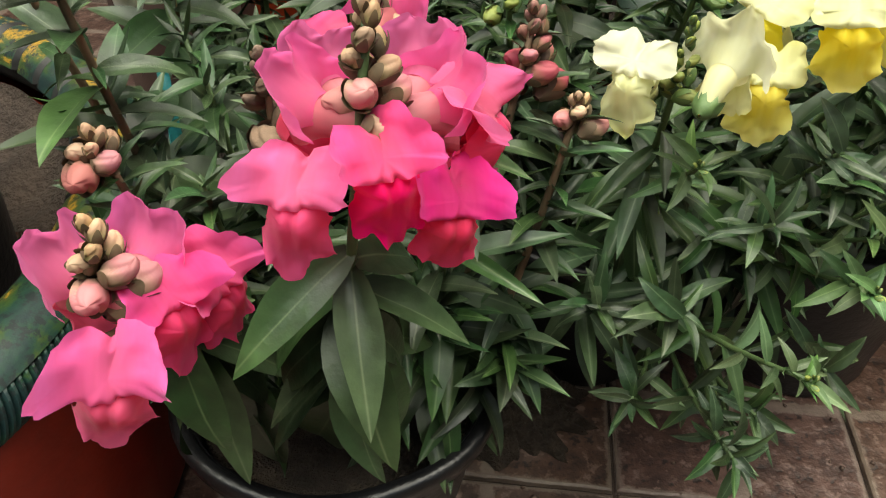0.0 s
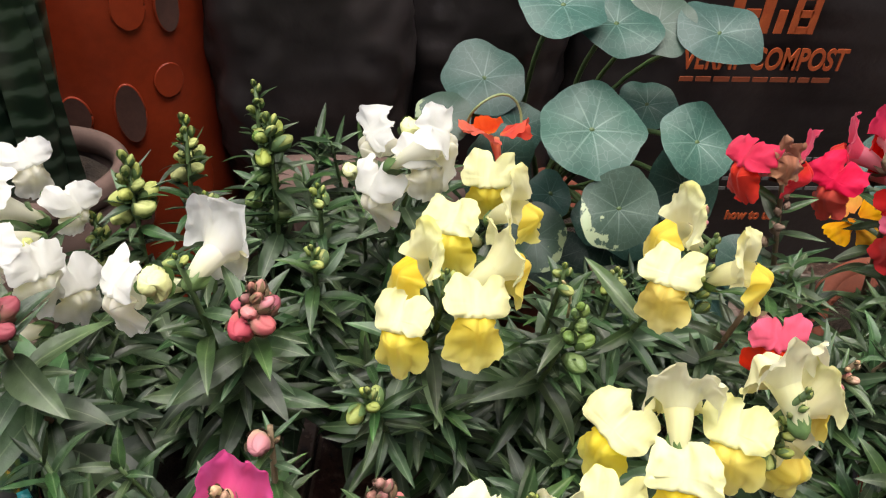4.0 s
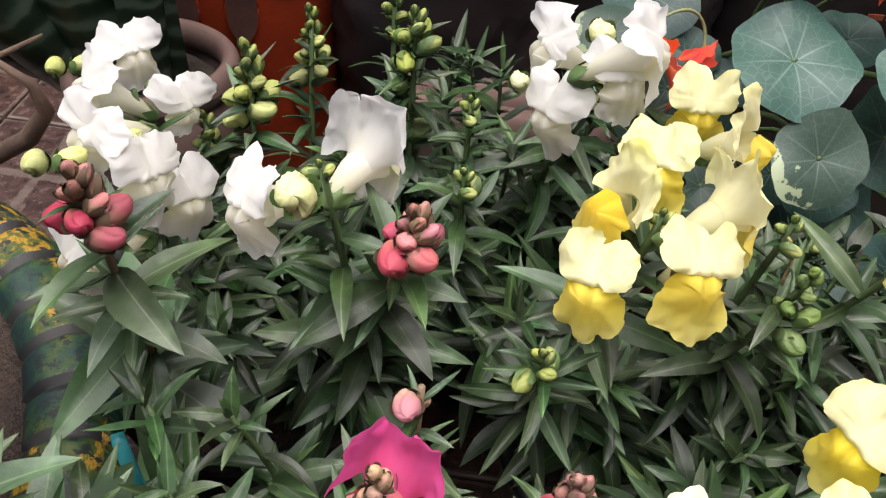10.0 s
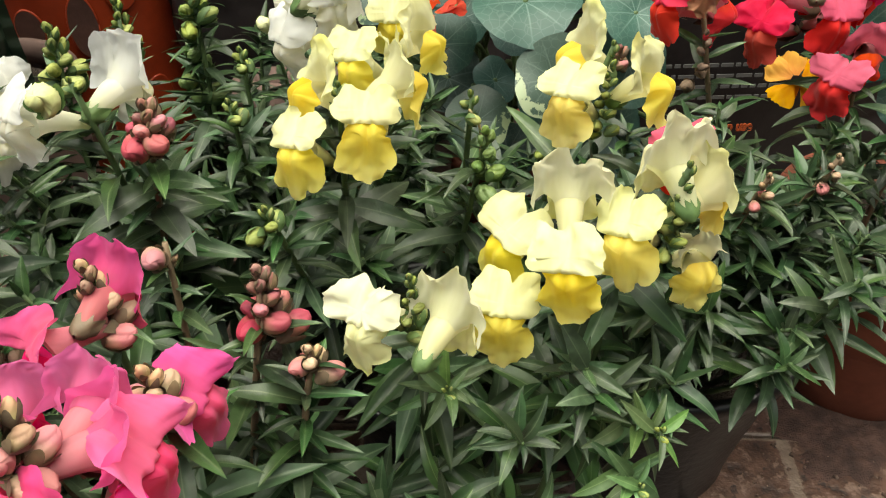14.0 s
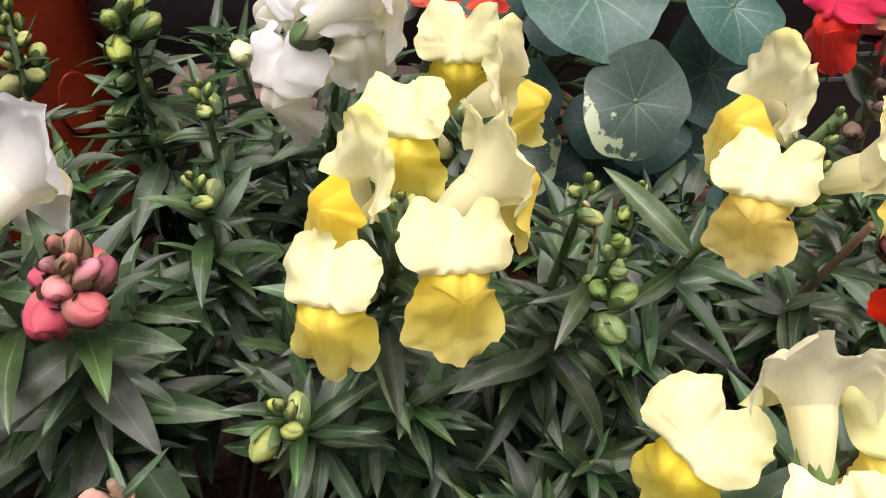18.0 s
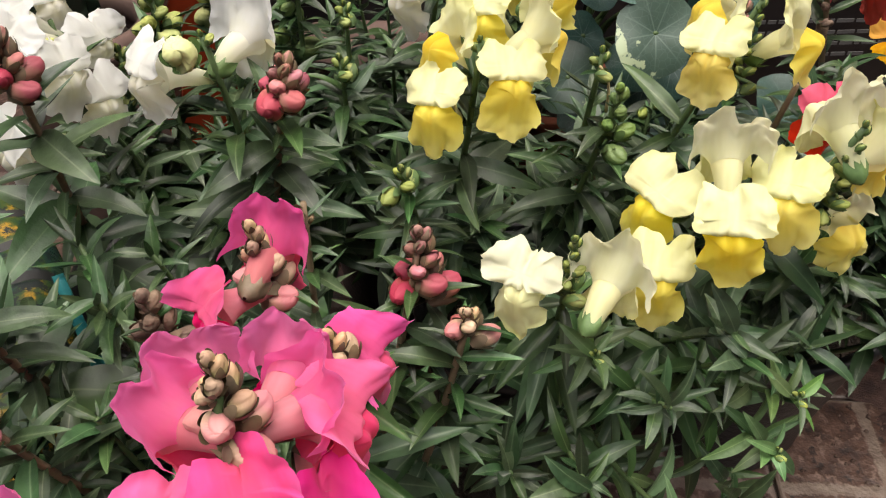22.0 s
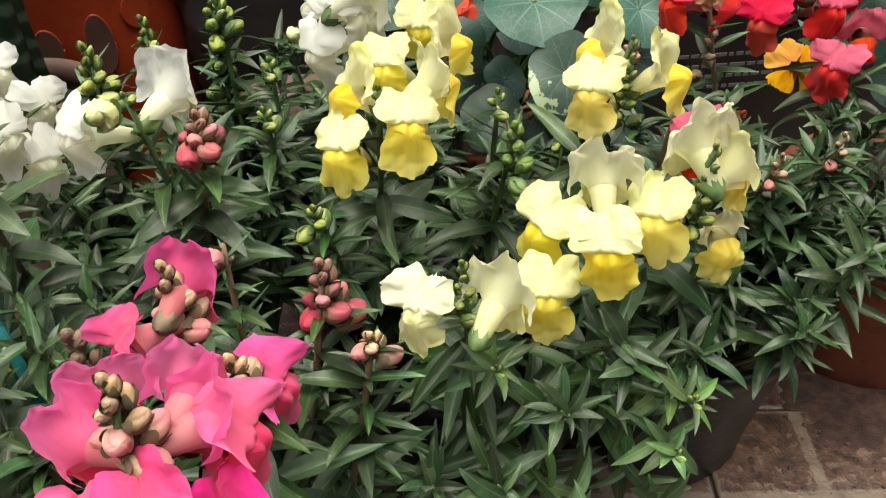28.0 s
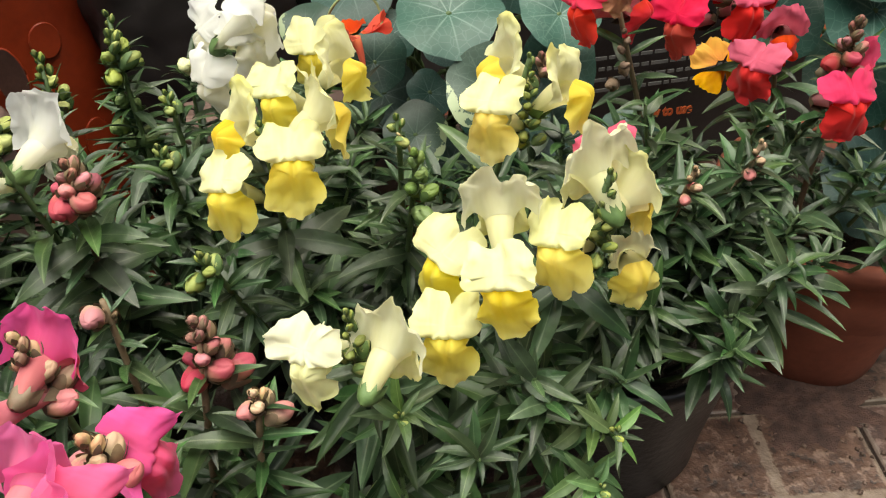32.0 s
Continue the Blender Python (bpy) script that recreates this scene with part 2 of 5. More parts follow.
DARK_BAG = plain_material("black_bag_film", (0.014, 0.011, 0.011), (0.034, 0.028, 0.028), 9, 0.36, 0.3, 0.002)
ORANGE_INK = plain_material("orange_ink", (0.34, 0.06, 0.018), (0.46, 0.10, 0.03), 60, 0.5, 0.0)
RUST_INK = plain_material("faded_rust_ink", (0.2, 0.05, 0.022), (0.26, 0.07, 0.03), 60, 0.5, 0.0)
GREY_INK = plain_material("pale_ink", (0.08, 0.077, 0.076), (0.14, 0.136, 0.133), 60, 0.5, 0.0)
GROUT = plain_material("dark_grout", (0.025, 0.016, 0.012), (0.06, 0.042, 0.033), 35, 0.9, 0.6, 0.003)
RUBBER = plain_material("black_rubber", (0.01, 0.01, 0.01), (0.03, 0.03, 0.03), 30, 0.6)
RED_PAINT = plain_material("red_paint", (0.19, 0.012, 0.004), (0.29, 0.02, 0.007), 12, 0.5, 0.3, 0.001)
BARK = plain_material("brown_twig", (0.05, 0.03, 0.02), (0.11, 0.07, 0.045), 60, 0.8)
TEAL = plain_material("turquoise_plastic", (0.012, 0.13, 0.14), (0.02, 0.2, 0.21), 60, 0.4)
WILTED = petal_material("withered_petal", [(0.0, (0.24, 0.08, 0.055)), (0.5, (0.3, 0.13, 0.08)), (1.0, (0.36, 0.2, 0.12))], through_it=0.3)
ORANGE_PETAL = petal_material("orange_petal", [(0.0, (0.7, 0.2, 0.02)), (0.5, (0.68, 0.06, 0.02)), (1.0, (0.7, 0.085, 0.02))], 0.02)
GOLD_PETAL = petal_material("golden_orange_petal", [(0.0, (0.8, 0.25, 0.01)), (1.0, (0.85, 0.42, 0.02))], 0.02)


def tile_material():
    """Glazed floor tile of two by two rough brown squares, each in a paler worn margin."""
    m, t, p = material("brown_floor_tile")
    v = coords(t)
    g = t.nodes.new("ShaderNodeNewGeometry").outputs["Position"]
    blotch = noised(t, 60, 5, g, 0.65)
    grit = noised(t, 210, 4, g, 0.62)
    x = t.nodes.new("ShaderNodeSeparateXYZ")
    t.links.new(v, x.inputs[0])
    near = []
    for axis in "XY":
        f = t.nodes.new("ShaderNodeMath")
        f.operation = "PINGPONG"
        f.inputs[1].default_value = 0.0389
        t.links.new(x.outputs[axis], f.inputs[0])
        near.append(f.outputs[0])
    d = t.nodes.new("ShaderNodeMath")
    d.operation = "MINIMUM"
    t.links.new(near[0], d.inputs[0])
    t.links.new(near[1], d.inputs[1])
    w = t.nodes.new("ShaderNodeMath")
    w.operation = "MULTIPLY_ADD"
    w.inputs[1].default_value = 0.008
    t.links.new(grit, w.inputs[0])
    t.links.new(d.outputs[0], w.inputs[2])
    pits = noised(t, 105, 3, g, 0.6)
    field = ramp(t, blotch, [(0.34, (0.026, 0.0115, 0.008)), (0.5, (0.054, 0.0255, 0.018)), (0.66, (0.088, 0.047, 0.035))])
    field = mixed(t, ramp(t, pits, [(0.56, (0, 0, 0)), (0.64, (1, 1, 1))]), field, (0.125, 0.08, 0.063))
    field = mixed(t, ramp(t, pits, [(0.34, (1, 1, 1)), (0.42, (0, 0, 0))]), field, (0.012, 0.006, 0.0045))
    field = mixed(t, 0.4, field, mixed(t, grit, (0.2, 0.2, 0.2), (0.8, 0.8, 0.8)), "OVERLAY")
    margin = ramp(t, blotch, [(0.3, (0.09, 0.062, 0.048)), (0.7, (0.17, 0.128, 0.103))])
    k = node(t, "ShaderNodeMapRange", From_Min=0.0078, From_Max=0.0092, To_Min=1.0, To_Max=0.0)
    t.links.new(w.outputs[0], k.inputs["Value"])
    c = varied(t, mixed(t, k.outputs[0], field, margin), 0.008, 0.1, 0.08)
    t.links.new(c, p.inputs["Base Color"])
    p.inputs["Roughness"].default_value = 0.5
    bumped(t, p, pits, 0.6, 0.003)
    return m


TILE = tile_material()


def paint_material():
    """Green, teal and yellow brushed paint on rubber, worn in places."""
    m, t, p = material("green_yellow_paint")
    v = t.nodes.new("ShaderNodeTexCoord").outputs["Object"]
    g = t.nodes.new("ShaderNodeNewGeometry").outputs["Position"]
    sc = t.nodes.new("ShaderNodeMapping")
    sc.inputs["Scale"].default_value = (1.0, 1.0, 3.0)
    t.links.new(g, sc.inputs["Vector"])
    c = ramp(t, noised(t, 14, 6, sc.outputs[0], 0.7), [(0.40, (0.001, 0.016, 0.017)), (0.46, (0.004, 0.034, 0.02)), (0.50, (0.02, 0.052, 0.008)), (0.54, (0.055, 0.07, 0.009)), (0.575, (0.34, 0.19, 0.012)), (0.62, (0.004, 0.03, 0.022))])
    c = mixed(t, ramp(t, noised(t, 170, 5, g, 0.7), [(0.52, (0, 0, 0)), (0.57, (1, 1, 1))]), c, (0.002, 0.008, 0.008))
    t.links.new(c, p.inputs["Base Color"])
    p.inputs["Roughness"].default_value = 0.6
    bumped(t, p, noised(t, 160, 4, g), 0.4, 0.001)
    return m


PAINT = paint_material()


def round_leaf_material(name, base, vein, pale=None):
    """A shield-shaped leaf with pale veins that run out from its middle."""
    m, t, p = material(name)
    v = coords(t)
    g = t.nodes.new("ShaderNodeTexGradient")
    g.gradient_type = "RADIAL"
    t.links.new(v, g.inputs["Vector"])
    k = t.nodes.new("ShaderNodeMath")
    k.operation = "MULTIPLY"
    k.inputs[1].default_value = 9.0
    t.links.new(g.outputs["Fac"], k.inputs[0])
    f = t.nodes.new("ShaderNodeMath")
    f.operation = "PINGPONG"
    f.inputs[1].default_value = 0.5
    t.links.new(k.outputs[0], f.inputs[0])
    d = t.nodes.new("ShaderNodeVectorMath")
    d.operation = "LENGTH"
    t.links.new(v, d.inputs[0])
    arm = t.nodes.new("ShaderNodeMath")
    arm.operation = "MULTIPLY"
    t.links.new(f.outputs[0], arm.inputs[0])
    t.links.new(d.outputs["Value"], arm.inputs[1])
    line = node(t, "ShaderNodeMapRange", From_Min=0.0, From_Max=0.0011, To_Min=0.8, To_Max=0.0)
    t.links.new(arm.outputs[0], line.inputs["Value"])
    fade = node(t, "ShaderNodeMapRange", From_Min=0.004, From_Max=0.028, To_Min=1.0, To_Max=0.15)
    t.links.new(d.outputs["Value"], fade.inputs["Value"])
    ray = t.nodes.new("ShaderNodeMath")
    ray.operation = "MULTIPLY"
    t.links.new(line.outputs[0], ray.inputs[0])
    t.links.new(fade.outputs[0], ray.inputs[1])
    c = mixed(t, noised(t, 90, 4, v), tuple(0.7 * q for q in base), tuple(1.35 * q for q in base))
    web = node(t, "ShaderNodeTexVoronoi", Scale=190.0)
    web.feature = "DISTANCE_TO_EDGE"
    t.links.new(v, web.inputs["Vector"])
    net = node(t, "ShaderNodeMapRange", From_Min=0.0, From_Max=0.06, To_Min=0.22, To_Max=0.0)
    t.links.new(web.outputs["Distance"], net.inputs["Value"])
    c = mixed(t, net.outputs[0], c, vein)
    c = mixed(t, ray.outputs[0], c, vein)
    if pale:
        side = t.nodes.new("ShaderNodeSeparateXYZ")
        t.links.new(v, side.inputs[0])
        blot = node(t, "ShaderNodeMath")
        blot.operation = "MULTIPLY_ADD"
        t.links.new(side.outputs["X"], blot.inputs[0])
        blot.inputs[1].default_value = 14.0
        t.links.new(noised(t, 110, 4, v), blot.inputs[2])
        c = mixed(t, ramp(t, blot.outputs[0], [(0.80, (0, 0, 0)), (0.84, (1, 1, 1))]), c, pale)
    c = varied(t, c, 0.015, 0.2, 0.15)
    t.links.new(c, p.inputs["Base Color"])
    p.inputs["Roughness"].default_value = 0.5
    see_through(t, p, c, 0.15)
    return m


ROUND_LEAF = round_leaf_material("nasturtium_leaf", (0.026, 0.075, 0.06), (0.15, 0.23, 0.20))
ROUND_PALE = round_leaf_material("variegated_nasturtium_leaf", (0.03, 0.062, 0.042), (0.10, 0.15, 0.12), (0.26, 0.32, 0.18))
CREAM_LEAF = leaf_material("cream_variegated_leaf", (0.06, 0.10, 0.05), (0.25, 0.27, 0.18), (0.30, 0.14, 0.13), 0.0022, 0.5, 0.08)
GREY_LEAF = leaf_material("grey_green_leaf", (0.045, 0.07, 0.038), (0.13, 0.16, 0.10), (0.17, 0.16, 0.11), 0.0018, 0.5, 0.1)
YELLOW_LEAF = leaf_material("yellowed_leaf", (0.09, 0.10, 0.025), (0.22, 0.2, 0.05), (0.3, 0.26, 0.1), 0.0018, 0.5, 0.1)


# ---- building helpers ----
def mesh_of(name, verts, faces, mat, smooth=True):
    me = bpy.data.meshes.new(name)
    me.from_pydata(verts, [], faces)
    me.materials.append(mat)
    if smooth:
        me.polygons.foreach_set("use_smooth", [True] * len(me.polygons))
    me.update()
    return me


def thing(name, at, label, category, group="", kind=""):
    ob = new(name)
    ob.empty_display_size = 0.01
    ob.location = at
    return tagged(ob, label, category, group, kind)


def put(name, me, parent, m, label=""):
    """A part at the place m of the world, under a thing that only stands at a place."""
    ob = new(name, me)
    ob.parent = parent
    ob.matrix_basis = Matrix.Translation(-parent.location) @ m
    return tagged(ob, label)


def under(name, me, parent, label=""):
    ob = new(name, me)
    ob.parent = parent
    return tagged(ob, label)


def sheet(nu, nv, point):
    """Vertices and faces of a grid, nu by nv cells."""
    verts = [point(i / nu, j / nv) for i in range(nu + 1) for j in range(nv + 1)]
    faces = [(i * (nv + 1) + j, (i + 1) * (nv + 1) + j, (i + 1) * (nv + 1) + j + 1, i * (nv + 1) + j + 1) for i in range(nu) for j in range(nv)]
    return verts, faces


def lathe(profile, sides=48, wobble=None, centre=(0, 0)):
    """Rings of (radius, height) turned round the upright axis."""
    verts, faces = [], []
    for r, z in profile:
        for k in range(sides):
            a = 2 * math.pi * k / sides
            w = wobble(a, z) if wobble else 0
            verts.append((centre[0] + (r + w) * math.cos(a), centre[1] + (r + w) * math.sin(a), z))
    for i in range(len(profile) - 1):
        for k in range(sides):
            faces.append((i * sides + k, i * sides + (k + 1) % sides, (i + 1) * sides + (k + 1) % sides, (i + 1) * sides + k))
    return verts, faces


def pipe(points, radii, sides=7):
    """A round rod along points."""
    verts, faces = [], []
    pts = [Vector(p) for p in points]
    for i, p in enumerate(pts):
        d = (pts[min(i + 1, len(pts) - 1)] - pts[max(i - 1, 0)]).normalized()
        a = d.cross(Vector((0.3, 0.9, 0.2))).normalized()
        b = d.cross(a)
        for k in range(sides):
            w = 2 * math.pi * k / sides
            verts.append(tuple(p + radii[i] * (math.cos(w) * a + math.sin(w) * b)))
    for i in range(len(pts) - 1):
        for k in range(sides):
            faces.append((i * sides + k, i * sides + (k + 1) % sides, (i + 1) * sides + (k + 1) % sides, (i + 1) * sides + k))
    faces.append(tuple(range(sides))[::-1])
    faces.append(tuple((len(pts) - 1) * sides + k for k in range(sides)))
    return verts, faces


def arc(a, b, bend, n=8):
    """A gently bent line from a to b."""
    a, b, bend = Vector(a), Vector(b), Vector(bend)
    return [a.lerp(b, i / n) + bend * math.sin(math.pi * i / n) for i in range(n + 1)]


# ---- plant pieces ----
def leaf_mesh(name, mat, length, width, droop, fold, wave, seed, slim=0.85):
    """A lance-shaped leaf along +Y, its face up, its midrib sunk."""
    def point(u, v):
        w = slim * width * math.sin(math.pi * min(1, 0.04 + 0.96 * u) ** 0.78) ** 0.85 * (1 - 0.12 * u)
        x = (2 * v - 1)
        a = droop * u
        y = length * (math.sin(a) / droop if abs(droop) > 0.01 else u)
        z = -length * ((1 - math.cos(a)) / droop if abs(droop) > 0.01 else 0)
        z += fold * abs(x) * w + wave * w * math.sin(9 * u + seed + 2.2 * x)
        return (x * w * (1 - 0.1 * fold) + 0.12 * width * math.sin(4 * u + seed), y, z)
    v, f = sheet(9, 4, point)
    return mesh_of(name, v, f, mat)


LEAVES = [leaf_mesh("leaf", LEAF, 0.046, w, d, f, 0.10, s, 0.75) for w, d, f, s in
          ((0.0062, 0.5, 0.5, 0.3), (0.0075, 0.9, 0.35, 1.9), (0.0058, 1.3, 0.45, 3.1), (0.0068, 0.25, 0.6, 4.4), (0.0082, 0.7, 0.25, 5.2), (0.0056, -0.25, 0.55, 0.9))]
FRESH = [leaf_mesh("leaf", LEAF_FRESH, 0.043, w, d, f, 0.08, s, 0.75) for w, d, f, s in ((0.0062, 0.7, 0.5, 0.3), (0.0072, 1.1, 0.4, 1.9), (0.0056, 0.3, 0.55, 3.1))]
BROAD = [leaf_mesh("leaf", LEAF, 0.052, w, d, f, 0.06, s, 0.88) for w, d, f, s in ((0.0092, 0.55, 0.35, 0.3), (0.0105, 0.95, 0.25, 1.2), (0.0088, 0.35, 0.45, 2.6))]


def gauss(x, w):
    return math.exp(-(x / w) ** 2)


def flower_meshes(top_mat, lip_mat, tube_mat, calyx_mat, seed, wing=1.0, reflex=1.0, ruffle=1.0, tall=1.0, cup=0.0):
    """A snapdragon bloom that faces +Y, its mouth at the origin: tube, two-lobed upper lip, pouched lower lip, calyx."""
    r = random.Random(seed)
    s1, s2, s3, s4, lop = r.uniform(0, 6), r.uniform(0, 6), r.uniform(0, 6), r.uniform(0, 6), r.uniform(-12, 12)
    cleft, big = r.uniform(0.22, 0.5) * (1.35 if ruffle > 1.4 else 1.0), r.uniform(0.95, 1.06)
    curl, lift = (r.uniform(-1.1, 1.9), r.uniform(-1.1, 1.9)) if reflex < 1.2 else (r.uniform(0.7, 2.4), r.uniform(0.7, 2.4)), (r.uniform(0.82, 1.2), r.uniform(0.82, 1.2))
    half = 0.0150 * wing * r.uniform(0.96, 1.05)

    def wavy(c, s, k):
        q = Vector((c, s, 3 * k + seed))
        return 0.09 * noise.noise(q * 1.6) + 0.06 * noise.noise(q * 4.2) + 0.034 * noise.noise(q * 10) + 0.018 * noise.noise(q * 23)

    def crumple(x, z, v, shift):
        q = Vector((x * 90, z * 90, seed * 1.7 + shift))
        return (0.0026 * v * noise.noise_vector(q) + 0.0013 * ruffle * v * v * noise.noise_vector(q * 2.7) + 0.0004 * v * v * noise.noise_vector(q * 7))

    def upper(u, v):
        deg = 360 * u - 90
        a = radians(deg)
        c, s = math.cos(a), math.sin(a)
        high = 0.0122 * tall * lift[c > 0] if s > 0.05 else 0.0060 + (0.0122 * tall - 0.006) * max(0.0, 1 + (s - 0.05) * 8) if s > -0.075 else 0.0060
        edge = (abs(c / half) ** 2.5 + abs(s / high) ** 2.5) ** -0.4
        edge *= 1 - cleft * gauss(deg - 90 - lop, 15) + 0.07 * gauss(deg - 45 - lop, 22) + 0.07 * gauss(deg - 135 - lop, 22)
        if s > -0.3:
            edge *= 1 + 0.75 * ruffle * wavy(c, s, s1)
        x, z = edge * v * c, 0.005 + edge * v * s
        t = max(0.0, (z + 0.001) / 0.0185)
        y = 0.0136 - 0.0086 * reflex * t ** 1.5 - 0.0036 * (x / 0.0158) ** 2 - 320 * max(0.0, 0.0015 - z) ** 2
        y += 0.0040 * ruffle * curl[x > 0] * min(1.2, abs(x) / half) ** 3
        y += 0.0016 * ruffle * v * v * noise.noise(Vector((1.7 * c + s1, 1.7 * s, s4)))
        y -= 0.0042 * gauss(x - 0.0001 * lop, 0.0022) * t + 0.0035 * max(0.0, v - 0.72) / 0.28 * (0.5 + 0.5 * math.sin(2 * a + s4)) * max(0.0, s + 0.4)
        y += ruffle * 0.0022 * v ** 4 * noise.noise(Vector((2.6 * c, 2.6 * s, s3)))  + ruffle * 0.0005 * v ** 4 * math.sin(7 * a + s3) * (1 if s > -0.2 else 0.2)
        f = crumple(x, z, v if s > 0 else 0.4 * v, 1.0)
        return (big * x + f.x, y + f.y, z * big + f.z)

    def hood(u, v):
        """The upper lip of a flower just open: a fan that carries on from the tube."""
        q = 2 * u - 1
        a = radians(92) * q
        reach = 0.0215 * tall * (1 - 0.22 * q * q) * (1 - 0.6 * cleft * gauss(q - 0.01 * lop, 0.16)) * (1 + ruffle * (0.03 * math.sin(5 * q + s1) + 0.022 * math.sin(13 * q + s2) + 0.012 * math.sin(29 * q + s3)))
        out = reach * v
        f = crumple(out * math.sin(a), out * math.cos(a), v, 1.0)
        y = -0.0068 + 0.0033 * min(1.0, 2.5 * v) + reach * (0.88 * v - 0.45 * v * v - 0.3 * v * v * q * q - cup * v * v * (0.15 + q * q)) - 0.0016 * gauss(q - 0.01 * lop, 0.1) * v + 0.0014 * ruffle * v ** 3 * math.sin(9 * q + s4)
        return (math.sin(a) * (0.0058 + out * (0.62 * wing - 0.12 * max(0.0, 1 - 4 * v))) + f.x, y + f.y, math.cos(a) * (0.0056 + out * 0.9) + f.z)

    def lower(u, v):
        deg = 360 * u - 180
        a = radians(deg)
        edge = 0.0104 + 0.0036 * gauss(abs(deg) - 54, 22) + 0.0056 * gauss(deg / 26, 1.0) ** 0.6
        edge *= 1 - 0.14 * gauss(abs(deg) - 29, 6) - 0.06 * gauss(abs(deg) - 100, 14)
        if abs(deg) < 120:
            edge *= 1 + 0.5 * ruffle * wavy(math.cos(a), math.sin(a), s2)
        x, z = edge * v * math.sin(a), -0.0075 - edge * v * math.cos(a)
        pouch = 1 / (1 + (abs(x) / 0.0084) ** 4) * gauss(z + 0.0050, 0.0090)
        y = 0.0036 + 0.0108 * pouch - 0.0042 * (x / 0.011) ** 2 - 0.05 * max(0.0, -z - 0.014)
        y -= 0.0020 * gauss(x + 0.00004 * lop, 0.0016) * gauss(z + 0.004, 0.010) + 0.0012 * gauss(abs(x) - 0.0052, 0.0013) * gauss(z + 0.016, 0.006)
        y += 0.0036 * max(0.0, v - 0.5) * (gauss(abs(deg) - 55, 24) - 0.5 * gauss(deg, 20))
        y += ruffle * 0.0007 * v ** 4 * math.sin(6 * a + s4)
        if reflex < 0.3:
            y -= 0.0045
        f = crumple(x, z, v if abs(deg) < 120 else 0.3 * v, 7.0)
        return (big * x + f.x, y + f.y, z * big + f.z)

    def tube(u, v):
        a = 2 * math.pi * v
        long = 0.027 if reflex > 0.3 else 0.025
        y = -long + (long + 0.0042 + 0.0030 * math.sin(a)) * u if reflex > 0.3 else -long + (long + 0.0005 - 0.006 * max(0.0, math.sin(a)) ** 0.6) * u
        k = 0.0029 + 0.0027 * min(1.0, u / 0.7) ** 0.9 + 0.0034 * max(0.0, (u - 0.62) / 0.38) ** 2
        if reflex < 0.3:
            k -= 0.0034 * max(0.0, (u - 0.62) / 0.38) ** 2 * max(0.0, min(1.0, 0.5 + math.sin(a)))
        crease = 1 - 0.07 * gauss(math.cos(a), 0.18)
        return (k * math.cos(a) * crease * 1.04, y, k * math.sin(a) * crease - 0.0045 * (1 - u) ** 1.5)

    def calyx(u, v):
        a = 2 * math.pi * v
        k = 0.2 + 0.8 * min(1.0, u * 2.6)
        flare = max(0.0, u - 0.45)
        y = (-0.0295 if reflex > 0.3 else -0.0275) + 0.006 * u + 0.0055 * flare * (1 + math.cos(5 * a))
        return (0.0036 * k * math.cos(a) * (1 + 1.0 * flare), y, 0.0036 * k * math.sin(a) * (1 + 1.0 * flare) - 0.0045)

    out = []
    for name, mat, grid in (("flower", tube_mat, sheet(9, 20, tube)), ("upper_lip", top_mat, sheet(88, 13, upper if reflex > 0.3 else hood)), ("lower_lip", lip_mat, sheet(80, 13, lower)), ("calyx", calyx_mat, sheet(5, 20, calyx))):
        out.append(mesh_of(name, *grid, mat))
    return out


KINDS = {
    "yellow": [flower_meshes(YELLOW_TOP, YELLOW_LIP, CREAM_TUBE, CALYX, s, 1.0, 1.0, 1.35) for s in range(5)],
    "lemon": [flower_meshes(YELLOW_TOP, YELLOW_LIP, CREAM_TUBE, CALYX, s, 1.0, 0.1, 1.5, 0.95) for s in range(5, 9)],
    "pale": [flower_meshes(PALE_TOP, YELLOW_TOP, CREAM_TUBE, CALYX, s, 1.0, 0.1, 1.7, 1.0, 0.35) for s in range(10, 13)],
    "white": [flower_meshes(WHITE, WHITE_LIP, WHITE_TUBE, CALYX, s, 1.06, 0.85, 1.3) for s in range(20, 25)],
    "young": [flower_meshes(WHITE, WHITE_LIP, WHITE_TUBE, CALYX, s, 1.1, 0.1, 1.4, 1.12, 0.25) for s in range(25, 27)],
    "pink": [flower_meshes(PINK_TOP, PINK_LIP, PINK_TUBE, CALYX_RED, s, 1.0, 1.25, 1.5, 0.9) for s in range(30, 36)],
    "rose": [flower_meshes(ROSE, PINK_LIP, PINK_TUBE, CALYX_RED, s, 1.05, 0.1, 1.5, 0.92, 0.6) for s in range(36, 40)],
    "crimson": [flower_meshes(RED_TOP, RED_LIP, PINK_TUBE, CALYX_RED, s, 1.05, 0.1, 1.4, 0.95) for s in range(43, 46)],
    "cream": [flower_meshes(PALE_TOP, YELLOW_TOP, CREAM_TUBE, CALYX, s, 1.05, 0.8, 1.7, 1.0) for s in range(13, 15)],
    "spent": [flower_meshes(PALE_TOP, YELLOW_LIP, CREAM_TUBE, CALYX, 15, 0.6, 0.1, 2.8, 0.7)],
    "withered": [flower_meshes(WILTED, WILTED, WILTED, CALYX_RED, s, 0.7, 0.1, 2.6, 0.7) for s in range(46, 48)],
    "red": [flower_meshes(RED_TOP, RED_LIP, PINK_TUBE, CALYX_RED, s, 1.0, 1.1, 1.5, 0.9) for s in range(40, 43)],
}


